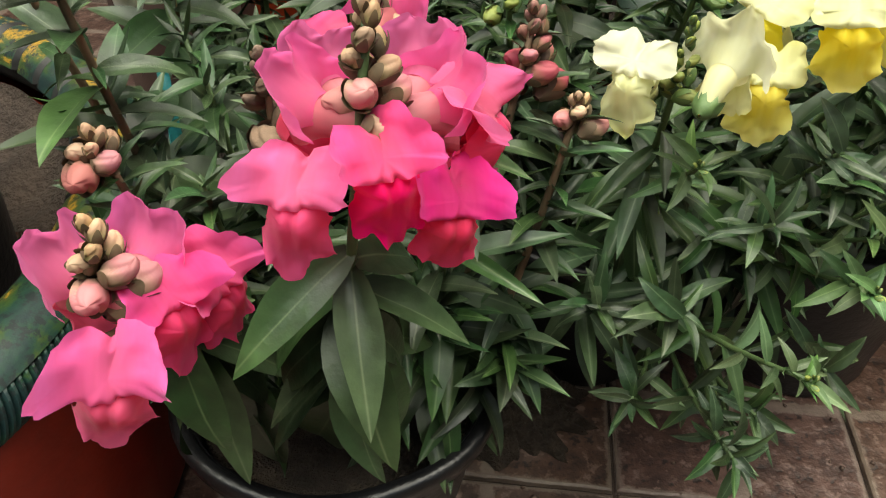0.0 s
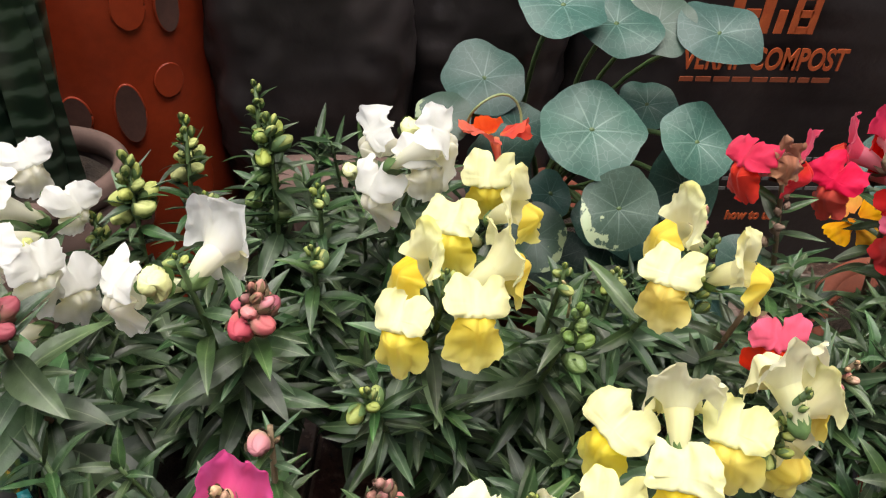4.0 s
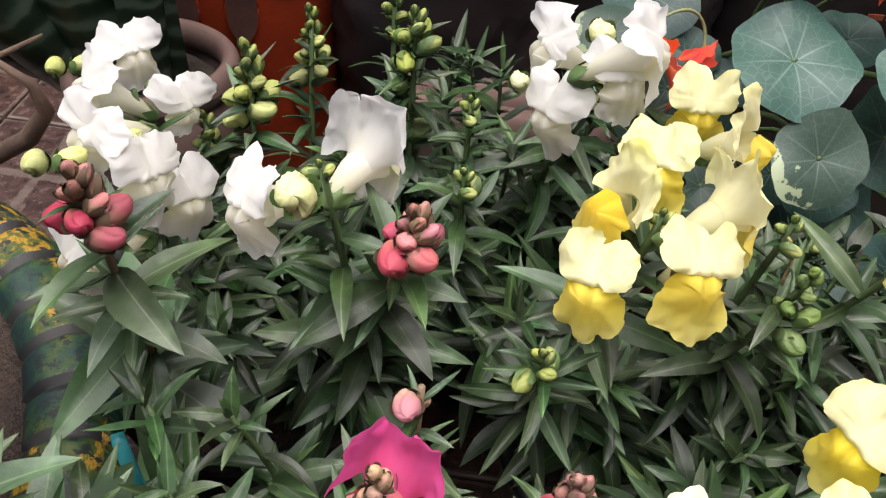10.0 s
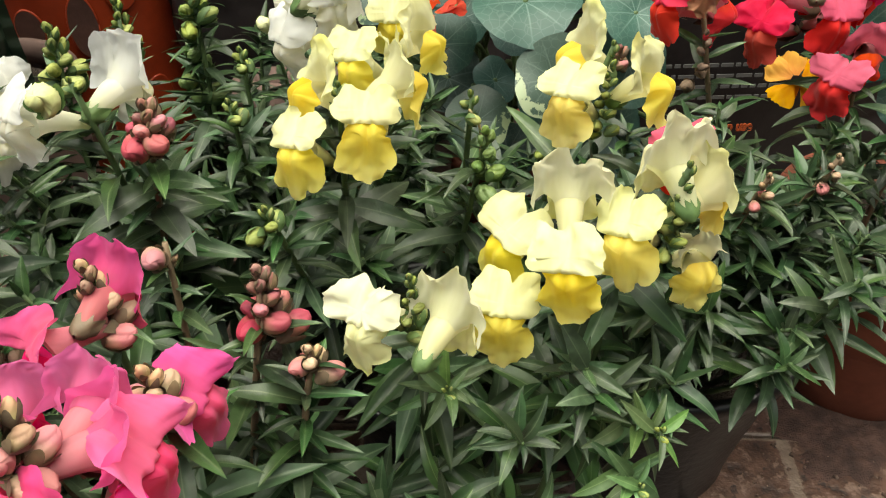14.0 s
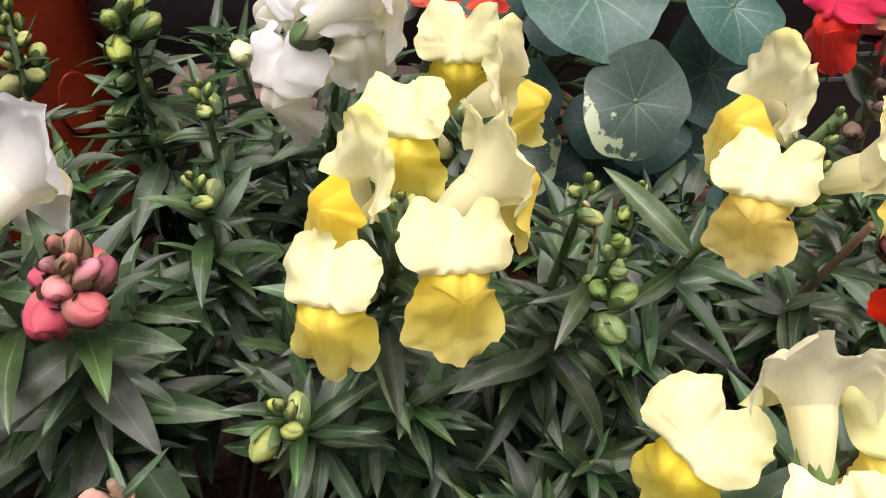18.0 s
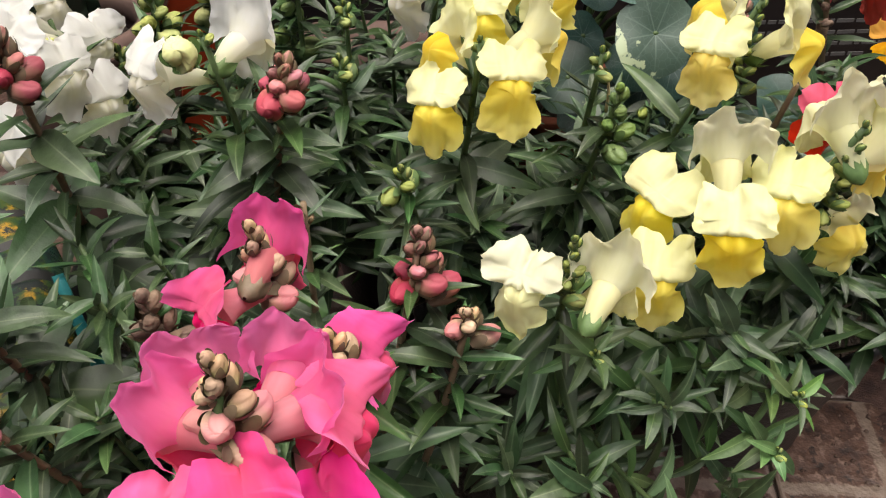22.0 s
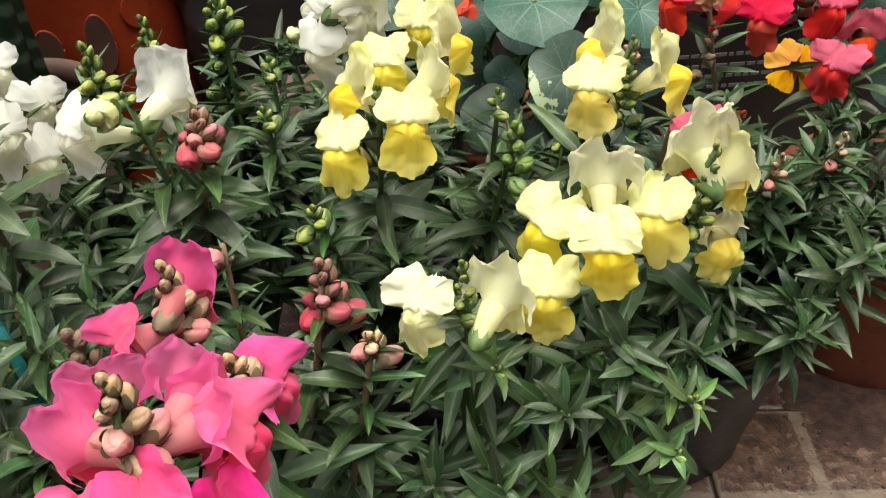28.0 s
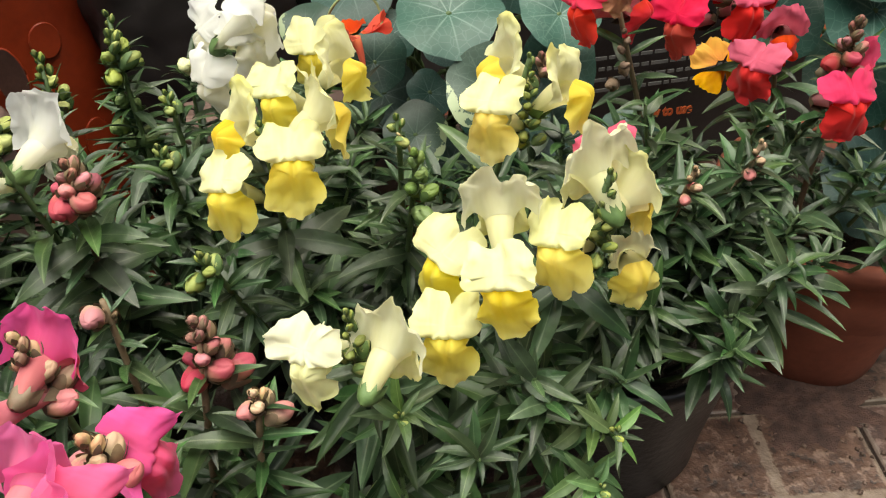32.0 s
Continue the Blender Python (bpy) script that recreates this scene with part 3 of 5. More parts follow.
def bud_meshes(bud_mat, calyx_mat, fat, seed, hug=0.0):
    """A closed bud along +Y, 10 mm long from its stalk at the origin, with a calyx of five sepals round its foot."""
    def body(u, v):
        a = 2 * math.pi * v
        w = math.sin(math.pi * (0.05 + 0.95 * u)) ** 0.52 * (0.0035 + 0.0007 * fat)
        lap = (v + 0.42 * u + 0.16 * seed) % 0.5
        fold = 1 - ((0.34 if fat < 2 else 0.55) * (1 - lap / 0.5) ** 3 + 0.12 * gauss(lap - 0.2, 0.04)) * min(1, 2.2 * u)
        bend = 0.0016 * u * u
        if fat > 2:
            fold += 0.10 * noise.noise(Vector((5 * math.cos(a), 9 * u, 5 * math.sin(a) + seed)))
        return (w * math.cos(a) * fold, 0.0112 * u, w * math.sin(a) * fold * (1.05 + 0.12 * math.sin(3 * u + seed)) - bend)

    def girth(y):
        u = min(1.0, max(0.0, y / 0.0112))
        return math.sin(math.pi * (0.05 + 0.95 * u)) ** 0.52 * (0.0035 + 0.0007 * fat)

    def cup(u, v):
        """Five pointed sepals that clasp the foot of the bud."""
        a = 2 * math.pi * v
        lobe = abs(math.cos(2.5 * a + seed))
        y = -0.0012 + u * (0.0026 + (0.0036 + 1.7 * hug) * lobe ** 0.85 * (1 + 0.15 * math.sin(a + seed)))
        w = max(0.0012, girth(y)) * min(1.0, 0.35 + 3.2 * u) + 0.0005 + 0.0007 * u ** 4 * lobe
        return (w * math.cos(a), y, w * math.sin(a) - 0.0016 * max(0.0, y / 0.0112) ** 2)

    return mesh_of("bud", *sheet(14, 40, body), bud_mat), mesh_of("calyx", *sheet(6, 40, cup), calyx_mat)


BUDS = {
    "pink": [bud_meshes(BUD_PINK, CALYX_RED, 1, 0.5), bud_meshes(BUD_BROWN, CALYX_RED, 0.3, 1.5, 0.003), bud_meshes(BUD_BLUSH, CALYX_RED, 0.5, 3.1, 0.002)],
    "blush": [bud_meshes(BUD_BLUSH, CALYX_RED, 1, 0.9), bud_meshes(BUD_PALE, CALYX_RED, 0.4, 2.2, 0.002), bud_meshes(BUD_PALE, CALYX_RED, 0.8, 4.0, 0.002)],
    "green": [bud_meshes(BUD_GREEN, CALYX, 0.3, 0.5, 0.002), bud_meshes(BUD_GREEN, CALYX, 0, 2.5, 0.003), bud_meshes(BUD_GREEN, CALYX, 0.6, 4.1)],
    "lemon": [bud_meshes(BUD_LIME, CALYX, 0.8, 0.5), bud_meshes(BUD_GREEN, CALYX, 0, 2.5, 0.002), bud_meshes(BUD_LIME, CALYX, 0.4, 4.1)],
    "cream": [bud_meshes(BUD_CREAM, CALYX, 2.6, 0.5)] * 3,
    "pod": [bud_meshes(POD, CALYX, 1, 1.0), bud_meshes(POD, CALYX, 1, 2.0), bud_meshes(POD, CALYX, 0.6, 3.0)],
    "dead": [bud_meshes(DEAD, DEAD, 0.5, 1.0), bud_meshes(DEAD, DEAD, 1, 2.0), bud_meshes(DEAD, DEAD, 0.2, 3.0, 0.003)],
}


def add_bud(plant, meshes, m, size, label=""):
    bud = put("bud", meshes[0], plant, m @ Matrix.Diagonal((size, size, size, 1)), label)
    under("calyx", meshes[1], bud)
    return bud


def bud_head(plant, top, kind, count, length, size, r, lean=(0, 0, 1), big=1.3):
    """Buds round the tip of a stem: small and upright at the top, large and leaning out below."""
    axis = Vector(lean).normalized()
    turn = axis.to_track_quat("Z", "Y").to_matrix().to_4x4()
    for i in range(count):
        k = i / (count - 1) if count > 2 else 0.8
        a = i * 2.4 + r.uniform(-0.3, 0.3)
        s = size * (0.58 + (big - 0.58) * k ** 1.6) * r.uniform(0.9, 1.1)
        foot = Vector((0, 0, -length * k)) + 0.0040 * size * Vector((math.cos(a), math.sin(a), 0)) * (0.3 + k)
        up = (50 if kind == "cream" else 84 - 58 * k) + r.uniform(-8, 8)
        pair = BUDS[kind][1 if k < 0.42 else 2 if k < 0.66 or r.random() < 0.12 else 0]
        add_bud(plant, pair, Matrix.Translation(top) @ turn @ Matrix.Translation(foot) @ pose(0, 0, 0, 0, 0, math.degrees(a)) @ pose(0, 0, 0, up, 0, 0), s)


def add_flower(plant, kind, n, x, y, z, rx, ry, rz, size, label=""):
    tube, top, lip, cup = KINDS[kind][n % len(KINDS[kind])]
    f = put("flower", tube, plant, pose(x, y, z, rx, ry, rz) @ Matrix.Diagonal((size, size, size, 1)), label)
    under("upper_lip", top, f)
    under("lower_lip", lip, f)
    under("calyx", cup, f)
    return f


def clothe(plant, line, r, count, start=0.12, stop=0.9, size=1.0, meshes=None, sag=0.0, tip=0):
    """Leaves in a spiral up a stem: long and drooping low down, short and upright near the top; tip adds a tight rosette."""
    meshes = meshes or LEAVES
    spots = [(start + (stop - start) * (i + r.uniform(-0.3, 0.3)) / count, 0) for i in range(count)] + [(1.0 - 0.012 * i, 1) for i in range(tip)]
    for i, (k, end) in enumerate(spots):
        f = min(k, 1.0) * (len(line) - 1)
        j = min(int(f), len(line) - 2)
        p = line[j].lerp(line[j + 1], f - j)
        way = (line[j + 1] - line[j]).normalized().lerp(Vector((0, 0, 1)), 0.35).normalized()
        turn = way.to_track_quat("Z", "Y").to_matrix().to_4x4()
        a = math.degrees(i * 2.4) + r.uniform(-25, 25)
        up = -8 - sag + 62 * max(0, k - 0.25) + r.uniform(-16, 16)
        s = size * (1.15 - 0.7 * k ** 2) * r.uniform(0.75, 1.2)
        if end:
            up, s = r.uniform(12, 66), size * r.uniform(0.3, 0.68)
        m = Matrix.Translation(p) @ turn @ pose(0, 0, 0, 0, 0, a) @ pose(0, 0, 0, up, r.uniform(-22, 22), 0)
        put("leaf", r.choice(meshes), plant, m @ Matrix.Diagonal((s * r.uniform(0.85, 1.15) * (1.25 if end else 1.0), s, s, 1)))


def rod(plant, line, low, high, mat, name="stem"):
    n = len(line)
    me = mesh_of(name, *pipe([p - plant.location for p in line], [low + (high - low) * i / (n - 1) for i in range(n)]), mat)
    return under(name, me, plant)


def snapdragon(base, top, label, seed, flowers=(), kind="yellow", leaves=26, leaf_size=1.0, bend=(0, 0, 0), heads=(), stem=None, meshes=None, group="", stop=0.92, start=0.3, sag=0.0):
    """One flowering stem: its rod, its leaves, its open flowers and its heads of buds."""
    r = random.Random(seed)
    plant = thing("snapdragon", base, label, "flowering plant", group)
    line = arc(base, top, bend, 10)
    rod(plant, line, 0.0023, 0.0013, stem or STEM)
    clothe(plant, line, r, leaves, start, stop, leaf_size, meshes, sag)
    if heads and not flowers:
        clothe(plant, line, r, 15, 0.6, 0.975, 0.68, LEAVES)
    for i, f in enumerate(flowers):
        k = kind
        if isinstance(f[0], str):
            k, f = f[0], f[1:]
        add_flower(plant, k, i + seed, *f)
    for at, bud_kind, count, length, size in heads:
        bud_head(plant, Vector(at), bud_kind, count, length, size, r)
    return plant


def shoot(base, tip, seed, leaves=18, size=1.0, label="leafy green snapdragon shoot without flowers", meshes=None, group="leafy shoots", low=0.3):
    r = random.Random(seed)
    plant = thing("snapdragon_shoot", base, label, "plant", group)
    mid = Vector((r.uniform(-0.012, 0.012), r.uniform(-0.012, 0.012), 0.0))
    line = arc(base, tip, mid, 7)
    rod(plant, line, 0.002, 0.001, STEM)
    clothe(plant, line, r, leaves - 6, low, 0.97, size, meshes, tip=9)
    if meshes is FRESH:
        bud_head(plant, line[-1] + Vector((0, 0, 0.002)), "green", 4, 0.004, 0.35, r)
    return plant


# ---- the setting ----
floor_ob = new("floor", mesh_of("floor", *sheet(2, 2, lambda u, v: (-3 + 6 * u, -3 + 6 * v, -0.004)), GROUT, False))
tagged(floor_ob, "brown mottled floor tiles with pale worn margins and dark joints", "floor", kind="structure")


def wall(name, x0, y0, x1, y1, z1, mat, label):
    bm = bmesh.new()
    bmesh.ops.create_cube(bm, size=1.0, matrix=Matrix.Translation(((x0 + x1) / 2, (y0 + y1) / 2, z1 / 2)) @ Matrix.Diagonal((x1 - x0, y1 - y0, z1, 1)))
    me = bpy.data.meshes.new(name)
    bm.to_mesh(me)
    bm.free()
    me.materials.append(mat)
    return tagged(new(name, me), label, "wall", kind="structure")


# Plain walls added to close the yard; their heights block low sky light.
WALL = plain_material("dull_plaster", (0.075, 0.068, 0.062), (0.12, 0.108, 0.098), 3, 0.9, 0.3, 0.003)
wall("added_wall_back", -1.6, 1.0, 1.6, 1.12, 2.0, WALL, "dull grey plaster wall added behind the pots to close the yard")
wall("added_wall_front", -1.72, -1.72, 1.72, -1.6, 1.8, WALL, "unseen dull grey plaster wall added across from the pots to block low sky light")
# Added tall to cut the light that reaches the pots from this end.
wall("added_wall_end", 1.6, -1.6, 1.72, 1.12, 2.2, WALL, "unseen dull grey plaster wall added at the far end to cut low light")
wall("added_wall_side", -1.72, -1.6, -1.6, 1.12, 1.2, WALL, "unseen dull grey plaster wall added beside the pots to block low sky light")


# ---- pots ----
def pot(at, rim_r, base_r, height, label, mat=None, name="plant_pot", lip=0.004, fill=0.02, tilt=(0, 0), sides=56):
    mat = mat or BLACK_PLASTIC
    p = thing(name, at, label, "plant pot")
    p.rotation_euler = (radians(tilt[0]), radians(tilt[1]), 0)
    wob = lambda a, z: 0.0012 * math.sin(3 * a + 20 * z) + 0.0006 * math.sin(7 * a)
    body = [(base_r * 0.6, 0.002), (base_r, 0.0), (base_r + 0.002, 0.003)]
    body += [(base_r + (rim_r - 0.003 - base_r) * k / 8, height * k / 8 * 0.93) for k in range(1, 9)]
    inner = [(rim_r - 0.006, height - 0.004), (rim_r - 0.008, height * 0.7), (base_r - 0.002, 0.008), (0.001, 0.008)]
    under("body", mesh_of("body", *lathe(body + [(rim_r - 0.003, height - 0.006)] + inner, sides, wob), mat), p)
    rim = [(rim_r - 0.002, height - 0.014), (rim_r + lip - 0.002, height - 0.013), (rim_r + lip, height - 0.003), (rim_r + lip - 0.002, height), (rim_r - 0.003, height + 0.0005), (rim_r - 0.006, height - 0.006), (rim_r - 0.0055, height - 0.013)]
    under("rim", mesh_of("rim", *lathe(rim, sides, wob), mat), p)
    r = random.Random(round(at[0] * 1000))

    def ground(u, v):
        a, d = 2 * math.pi * v, (rim_r - 0.008) * u
        q = Vector((d * math.cos(a), d * math.sin(a), 0))
        return (q.x, q.y, height - fill + 0.006 * noise.noise((q + Vector(at)) * 40) + 0.003 * noise.noise((q + Vector(at)) * 130))
    soil = new("soil", mesh_of("soil", *sheet(14, 48, ground), SOIL))
    soil.location = at
    tagged(soil, "dark crumbly potting soil filling a pot", "soil", kind="stuff")
    return p


pot((-0.046, 0.262, 0), 0.078, 0.058, 0.128, "thin black plastic nursery pot holding the magenta snapdragons")
pot((0.105, 0.41, 0), 0.072, 0.055, 0.12, "thin black plastic nursery pot holding yellow snapdragons")
pot((0.253, 0.410, 0), 0.083, 0.062, 0.138, "black plastic nursery pot with a glossy thin rim")
pot((-0.115, 0.44, 0), 0.076, 0.056, 0.125, "black plastic nursery pot holding white snapdragons")
pot((0.03, 0.545, 0), 0.074, 0.056, 0.125, "black plastic nursery pot holding white and yellow snapdragons")
pot((0.44, 0.47, 0), 0.088, 0.056, 0.15, "reddish brown terracotta pot with a plain rim", TERRACOTTA, lip=0.008)
pot((-0.273, 0.262, 0.13), 0.088, 0.076, 0.15, "tall black plastic pot with a bluish worn rim", lip=0.007)

# ---- snapdragons: yellow, at the back ----
BACK_YELLOW = [(0.0444, 0.3345, 0.3146, 35, 6, 158, 0.92), (0.0716, 0.3294, 0.3268, 44, -3, -179, 0.95), ("lemon", *(0.0489, 0.3528, 0.3331, 39, 2, 119, 0.87)), (0.0687, 0.3792, 0.3294, 35, 10, 152, 0.94), ("lemon", *(0.0865, 0.351, 0.337, 18, -5, -68, 1.0)), ("lemon", *(0.0971, 0.3838, 0.3393, 31, 8, -121, 0.87)), (0.0855, 0.41, 0.3375, 13, 3, 171, 0.87)]
snapdragon((0.05, 0.48, 0.11), (0.0611, 0.3414, 0.3394), "lemon yellow snapdragon with a dense ring of open flowers", 1, BACK_YELLOW, "yellow", 30, 1.05, (0, -0.03, 0.01), [((0.0611, 0.3414, 0.3394), "green", 4, 0.008, 0.55)])
# white, behind it
BACK_WHITE = [(0.036, 0.449, 0.3318, 27, -7, 105, 0.9), (0.036, 0.4222, 0.3229, 6, 3, 134, 0.97), (0.055, 0.4176, 0.3416, 24, 4, -168, 0.9), (0.0556, 0.412, 0.3551, 31, 14, -90, 0.9)]
snapdragon((0.03, 0.55, 0.11), (0.0534, 0.447, 0.342), "white snapdragon with ruffled open flowers and a cream bud", 2, BACK_WHITE, "white", 26, 1.0, (0, -0.02, 0.01), [((0.0534, 0.444, 0.3461), "cream", 1, 0.004, 1.05), ((0.0217, 0.4369, 0.326), "cream", 1, 0.004, 0.8)])
# white, in the middle
snapdragon((-0.08, 0.43, 0.11), (-0.0493, 0.3519, 0.339), "white snapdragon with a long-tubed flower and a cream bud", 3, [("young", *(-0.036, 0.3759, 0.3256, 0, -12, -32, 1)), (-0.0679, 0.3494, 0.3247, 22, 5, 142, 0.98)], "white", 26, 1.0, (0.02, -0.02, 0.0), [((-0.0493, 0.3519, 0.339), "green", 3, 0.006, 0.55), ((-0.0493, 0.339, 0.3396), "cream", 1, 0.004, 1.1)])
# white, at the far side
LEFT_WHITE = [(-0.1663, 0.488, 0.2896, 27, -0, -142, 0.93), (-0.1504, 0.4245, 0.31, 42, -15, 113, 0.9), (-0.1319, 0.3789, 0.325, 25, -18, 144, 0.9), (-0.1208, 0.3743, 0.3128, 15, -7, -136, 0.94), (-0.1138, 0.3887, 0.29, 16, -8, -137, 0.91), (-0.137, 0.461, 0.2831, 2, -1, -131, 0.9), (-0.1371, 0.3569, 0.2859, 16, -13, 137, 0.92)]
snapdragon((-0.14, 0.47, 0.11), (-0.142, 0.43, 0.308), "white snapdragon crowded with fading flowers and green buds", 4, LEFT_WHITE, "white", 26, 1.0, (0, -0.01, 0.0), [((-0.1737, 0.4431, 0.3116), "lemon", 2, 0.005, 0.9), ((-0.1449, 0.3631, 0.326), "lemon", 2, 0.005, 0.9), ((-0.1311, 0.3826, 0.3204), "lemon", 2, 0.005, 0.9)])
# stems in green bud
for base, top, n, length, size, kind, seed in (
        ((-0.08, 0.48, 0.11), (-0.083, 0.5214, 0.3002), 14, 0.04, 0.95, "lemon", 11), ((-0.04, 0.52, 0.11), (-0.0422, 0.5424, 0.311), 10, 0.034, 0.8, "green", 12),
        ((-0.03, 0.5, 0.11), (-0.0273, 0.4854, 0.3115), 9, 0.022, 1.05, "green", 13), ((-0.1, 0.46, 0.11), (-0.1022, 0.4669, 0.289), 14, 0.038, 1.15, "lemon", 14),
        ((-0.12, 0.43, 0.11), (-0.1257, 0.4631, 0.2548), 10, 0.034, 0.95, "green", 15), ((-0.06, 0.42, 0.11), (-0.0516, 0.4229, 0.3118), 5, 0.01, 0.75, "green", 16),
        ((0.0, 0.47, 0.11), (-0.0005, 0.409, 0.2884), 5, 0.012, 0.75, "green", 17), ((0.0, 0.49, 0.11), (0.0007, 0.4508, 0.2955), 5, 0.012, 0.7, "green", 18),
        ((0.05, 0.42, 0.11), (0.0288, 0.3148, 0.2908), 6, 0.012, 0.75, "green", 19), ((0.1, 0.42, 0.11), (0.1233, 0.3507, 0.2939), 9, 0.03, 0.8, "pod", 20),
        ((-0.03, 0.51, 0.11), (-0.034, 0.49, 0.275), 8, 0.06, 1.25, "pod", 23), ((0.14, 0.42, 0.11), (0.1702, 0.4362, 0.246), 6, 0.014, 0.7, "green", 21), ((0.11, 0.43, 0.11), (0.1179, 0.3677, 0.313), 4, 0.01, 0.6, "green", 22)):
    top = (top[0], top[1], top[2] + (0 if seed < 13 else 0.5 * length))
    stem_plant = snapdragon(base, top, "snapdragon stem with a head of tight green buds" if kind != "pod" else "snapdragon stem with plump green seed pods", seed, (), "white", 20, 0.95, (0, -0.01, 0), [(top, kind, n, length, size)], group="stems in green bud")
DRY = plain_material("dry_straw", (0.3, 0.24, 0.12), (0.42, 0.34, 0.18), 60, 0.8)
rod(stem_plant, arc((0.1225, 0.365, 0.289), (0.1165, 0.365, 0.313), (0.002, 0, 0.003), 8), 0.0008, 0.0006, DRY, "pistil")
# stems in pink bud
for base, top, n, length, size, seed in (
        ((-0.06, 0.42, 0.11), (-0.0168, 0.3379, 0.3237), 14, 0.018, 1.0, 31), ((-0.12, 0.38, 0.11), (-0.1081, 0.3127, 0.3488), 13, 0.022, 0.95, 32), ((-0.1, 0.3, 0.11), (-0.1144, 0.2247, 0.3488), 14, 0.018, 0.95, 33),
        ((-0.08, 0.27, 0.11), (-0.1034, 0.2058, 0.2867), 9, 0.012, 0.95, 34), ((0.0, 0.27, 0.11), (0.0342, 0.262, 0.2938), 15, 0.030, 0.95, 35), ((0.02, 0.27, 0.11), (0.0505, 0.2463, 0.2779), 8, 0.014, 0.8, 36)):
    top = (top[0], top[1], top[2] + 0.55 * length)
    snapdragon(base, top, "snapdragon stem topped with dusky pink buds", seed, (), "pink", 24, 1.0, (0, -0.01, 0), [(top, "blush" if seed in (33, 34, 36) else "pink", n, length, size)], STEM_RED, group="stems in pink bud", meshes=BROAD if seed < 34 else None)
snapdragon((-0.1, 0.31, 0.11), (-0.132, 0.243, 0.34), "snapdragon stem with two withered brown flowers", 39, [("withered", -0.136, 0.234, 0.346, 20, 0, 120, 0.62), ("withered", -0.13, 0.231, 0.335, -25, 0, 165, 0.6)], "pink", 14, 0.8, (0, -0.01, 0), [], STEM_RED)
snapdragon((-0.06, 0.27, 0.11), (-0.0583, 0.247, 0.2987), "snapdragon stem with withered brown seed heads", 37, (), "pink", 16, 0.9, (0, -0.01, 0), [((-0.0583, 0.247, 0.2987), "dead", 9, 0.03, 1.05)], STEM_RED)
snapdragon((-0.015, 0.29, 0.115), (-0.011, 0.301, 0.294), "snapdragon stem with a single fat pink bud", 38, (), "pink", 14, 0.8, (0, 0, 0), [((-0.011, 0.301, 0.29), "blush", 1, 0.004, 1.05), ((-0.011, 0.301, 0.288), "blush", 3, 0.008, 0.5)], STEM_RED)
# magenta, in front
FRONT_PINK = [(-0.0144, 0.1659, 0.3115, 26, 2, -158, 0.86), (-0.0342, 0.1647, 0.3032, 27, -5, 175, 0.86), (0.0035, 0.1717, 0.2977, 13, -10, -164, 0.86), ("rose", -0.0345, 0.184, 0.317, -12, 0, 66, 0.95), ("rose", *(0.004, 0.187, 0.3169, -12, 0, -62, 0.95)), ("rose", -0.030, 0.199, 0.316, -8, 0, 28, 0.92), ("rose", -0.004, 0.2, 0.317, -8, 0, -18, 0.92), (0.006, 0.186, 0.312, 22, 5, -110, 0.92)]
snapdragon((-0.04, 0.24, 0.115), (-0.0164, 0.1778, 0.3479), "bright magenta snapdragon in full bloom with pale buds", 5, FRONT_PINK, "pink", 30, 1.15, (0, -0.03, 0), [((-0.0164, 0.1778, 0.3479), "blush", 12, 0.03, 0.95)], stop=0.72, meshes=BROAD, sag=52)
snapdragon((0.0, 0.26, 0.115), (0.006, 0.214, 0.31), "small magenta snapdragon stem with one open flower", 6, [(0.0101, 0.224, 0.2911, 21, 14, -118, 0.94)], "pink", 22, 1.05, (0, -0.01, 0), [((0.006, 0.214, 0.312), "blush", 8, 0.02, 1.0)])
snapdragon((-0.03, 0.28, 0.115), (-0.0193, 0.2511, 0.3237), "magenta snapdragon stem with two flowers above round pink buds", 7, [("rose", *(-0.016, 0.258, 0.3108, -10, 0, -15, 0.9)), (-0.0292, 0.2349, 0.3077, 10, 0, 135, 0.78)], "pink", 22, 1.0, (0, 0, 0), [((-0.0193, 0.2511, 0.3237), "blush", 13, 0.032, 0.98)])
LEFT_PINK = [("rose", -0.1, 0.164, 0.274, -8, 0, 62, 0.95), ("rose", -0.082, 0.176, 0.272, -10, 0, -15, 0.9), (-0.0787, 0.1639, 0.2667, 20, -2, -130, 0.94), (-0.0707, 0.1767, 0.2597, 22, 8, -118, 0.94), (-0.0842, 0.1385, 0.2648, 14, -10, -168, 0.94)]
snapdragon((-0.07, 0.23, 0.115), (-0.0874, 0.1579, 0.2967), "magenta snapdragon leaning over the rim of its pot", 8, LEFT_PINK, "pink", 24, 1.1, (0, -0.01, 0.02), [((-0.0874, 0.1579, 0.2967), "blush", 10, 0.022, 1.0)], stop=0.72, meshes=BROAD, sag=52)
# yellow, in front
FRONT_YELLOW = [(0.1463, 0.2661, 0.3059, 22, 10, 161, 0.95), (0.1299, 0.2937, 0.2941, 30, -3, 127, 0.93), (0.1734, 0.282, 0.3052, 30, 11, 145, 0.97), ("pale", *(0.1494, 0.2942, 0.3179, 22, -3, -9, 0.95)), ("pale", *(0.1848, 0.2927, 0.3327, 24, 5, 20, 0.95)), ("lemon", *(0.2025, 0.2906, 0.318, 13, -5, -70, 0.95)), ("spent", *(0.2044, 0.2877, 0.2829, 22, 5, -172, 0.85))]
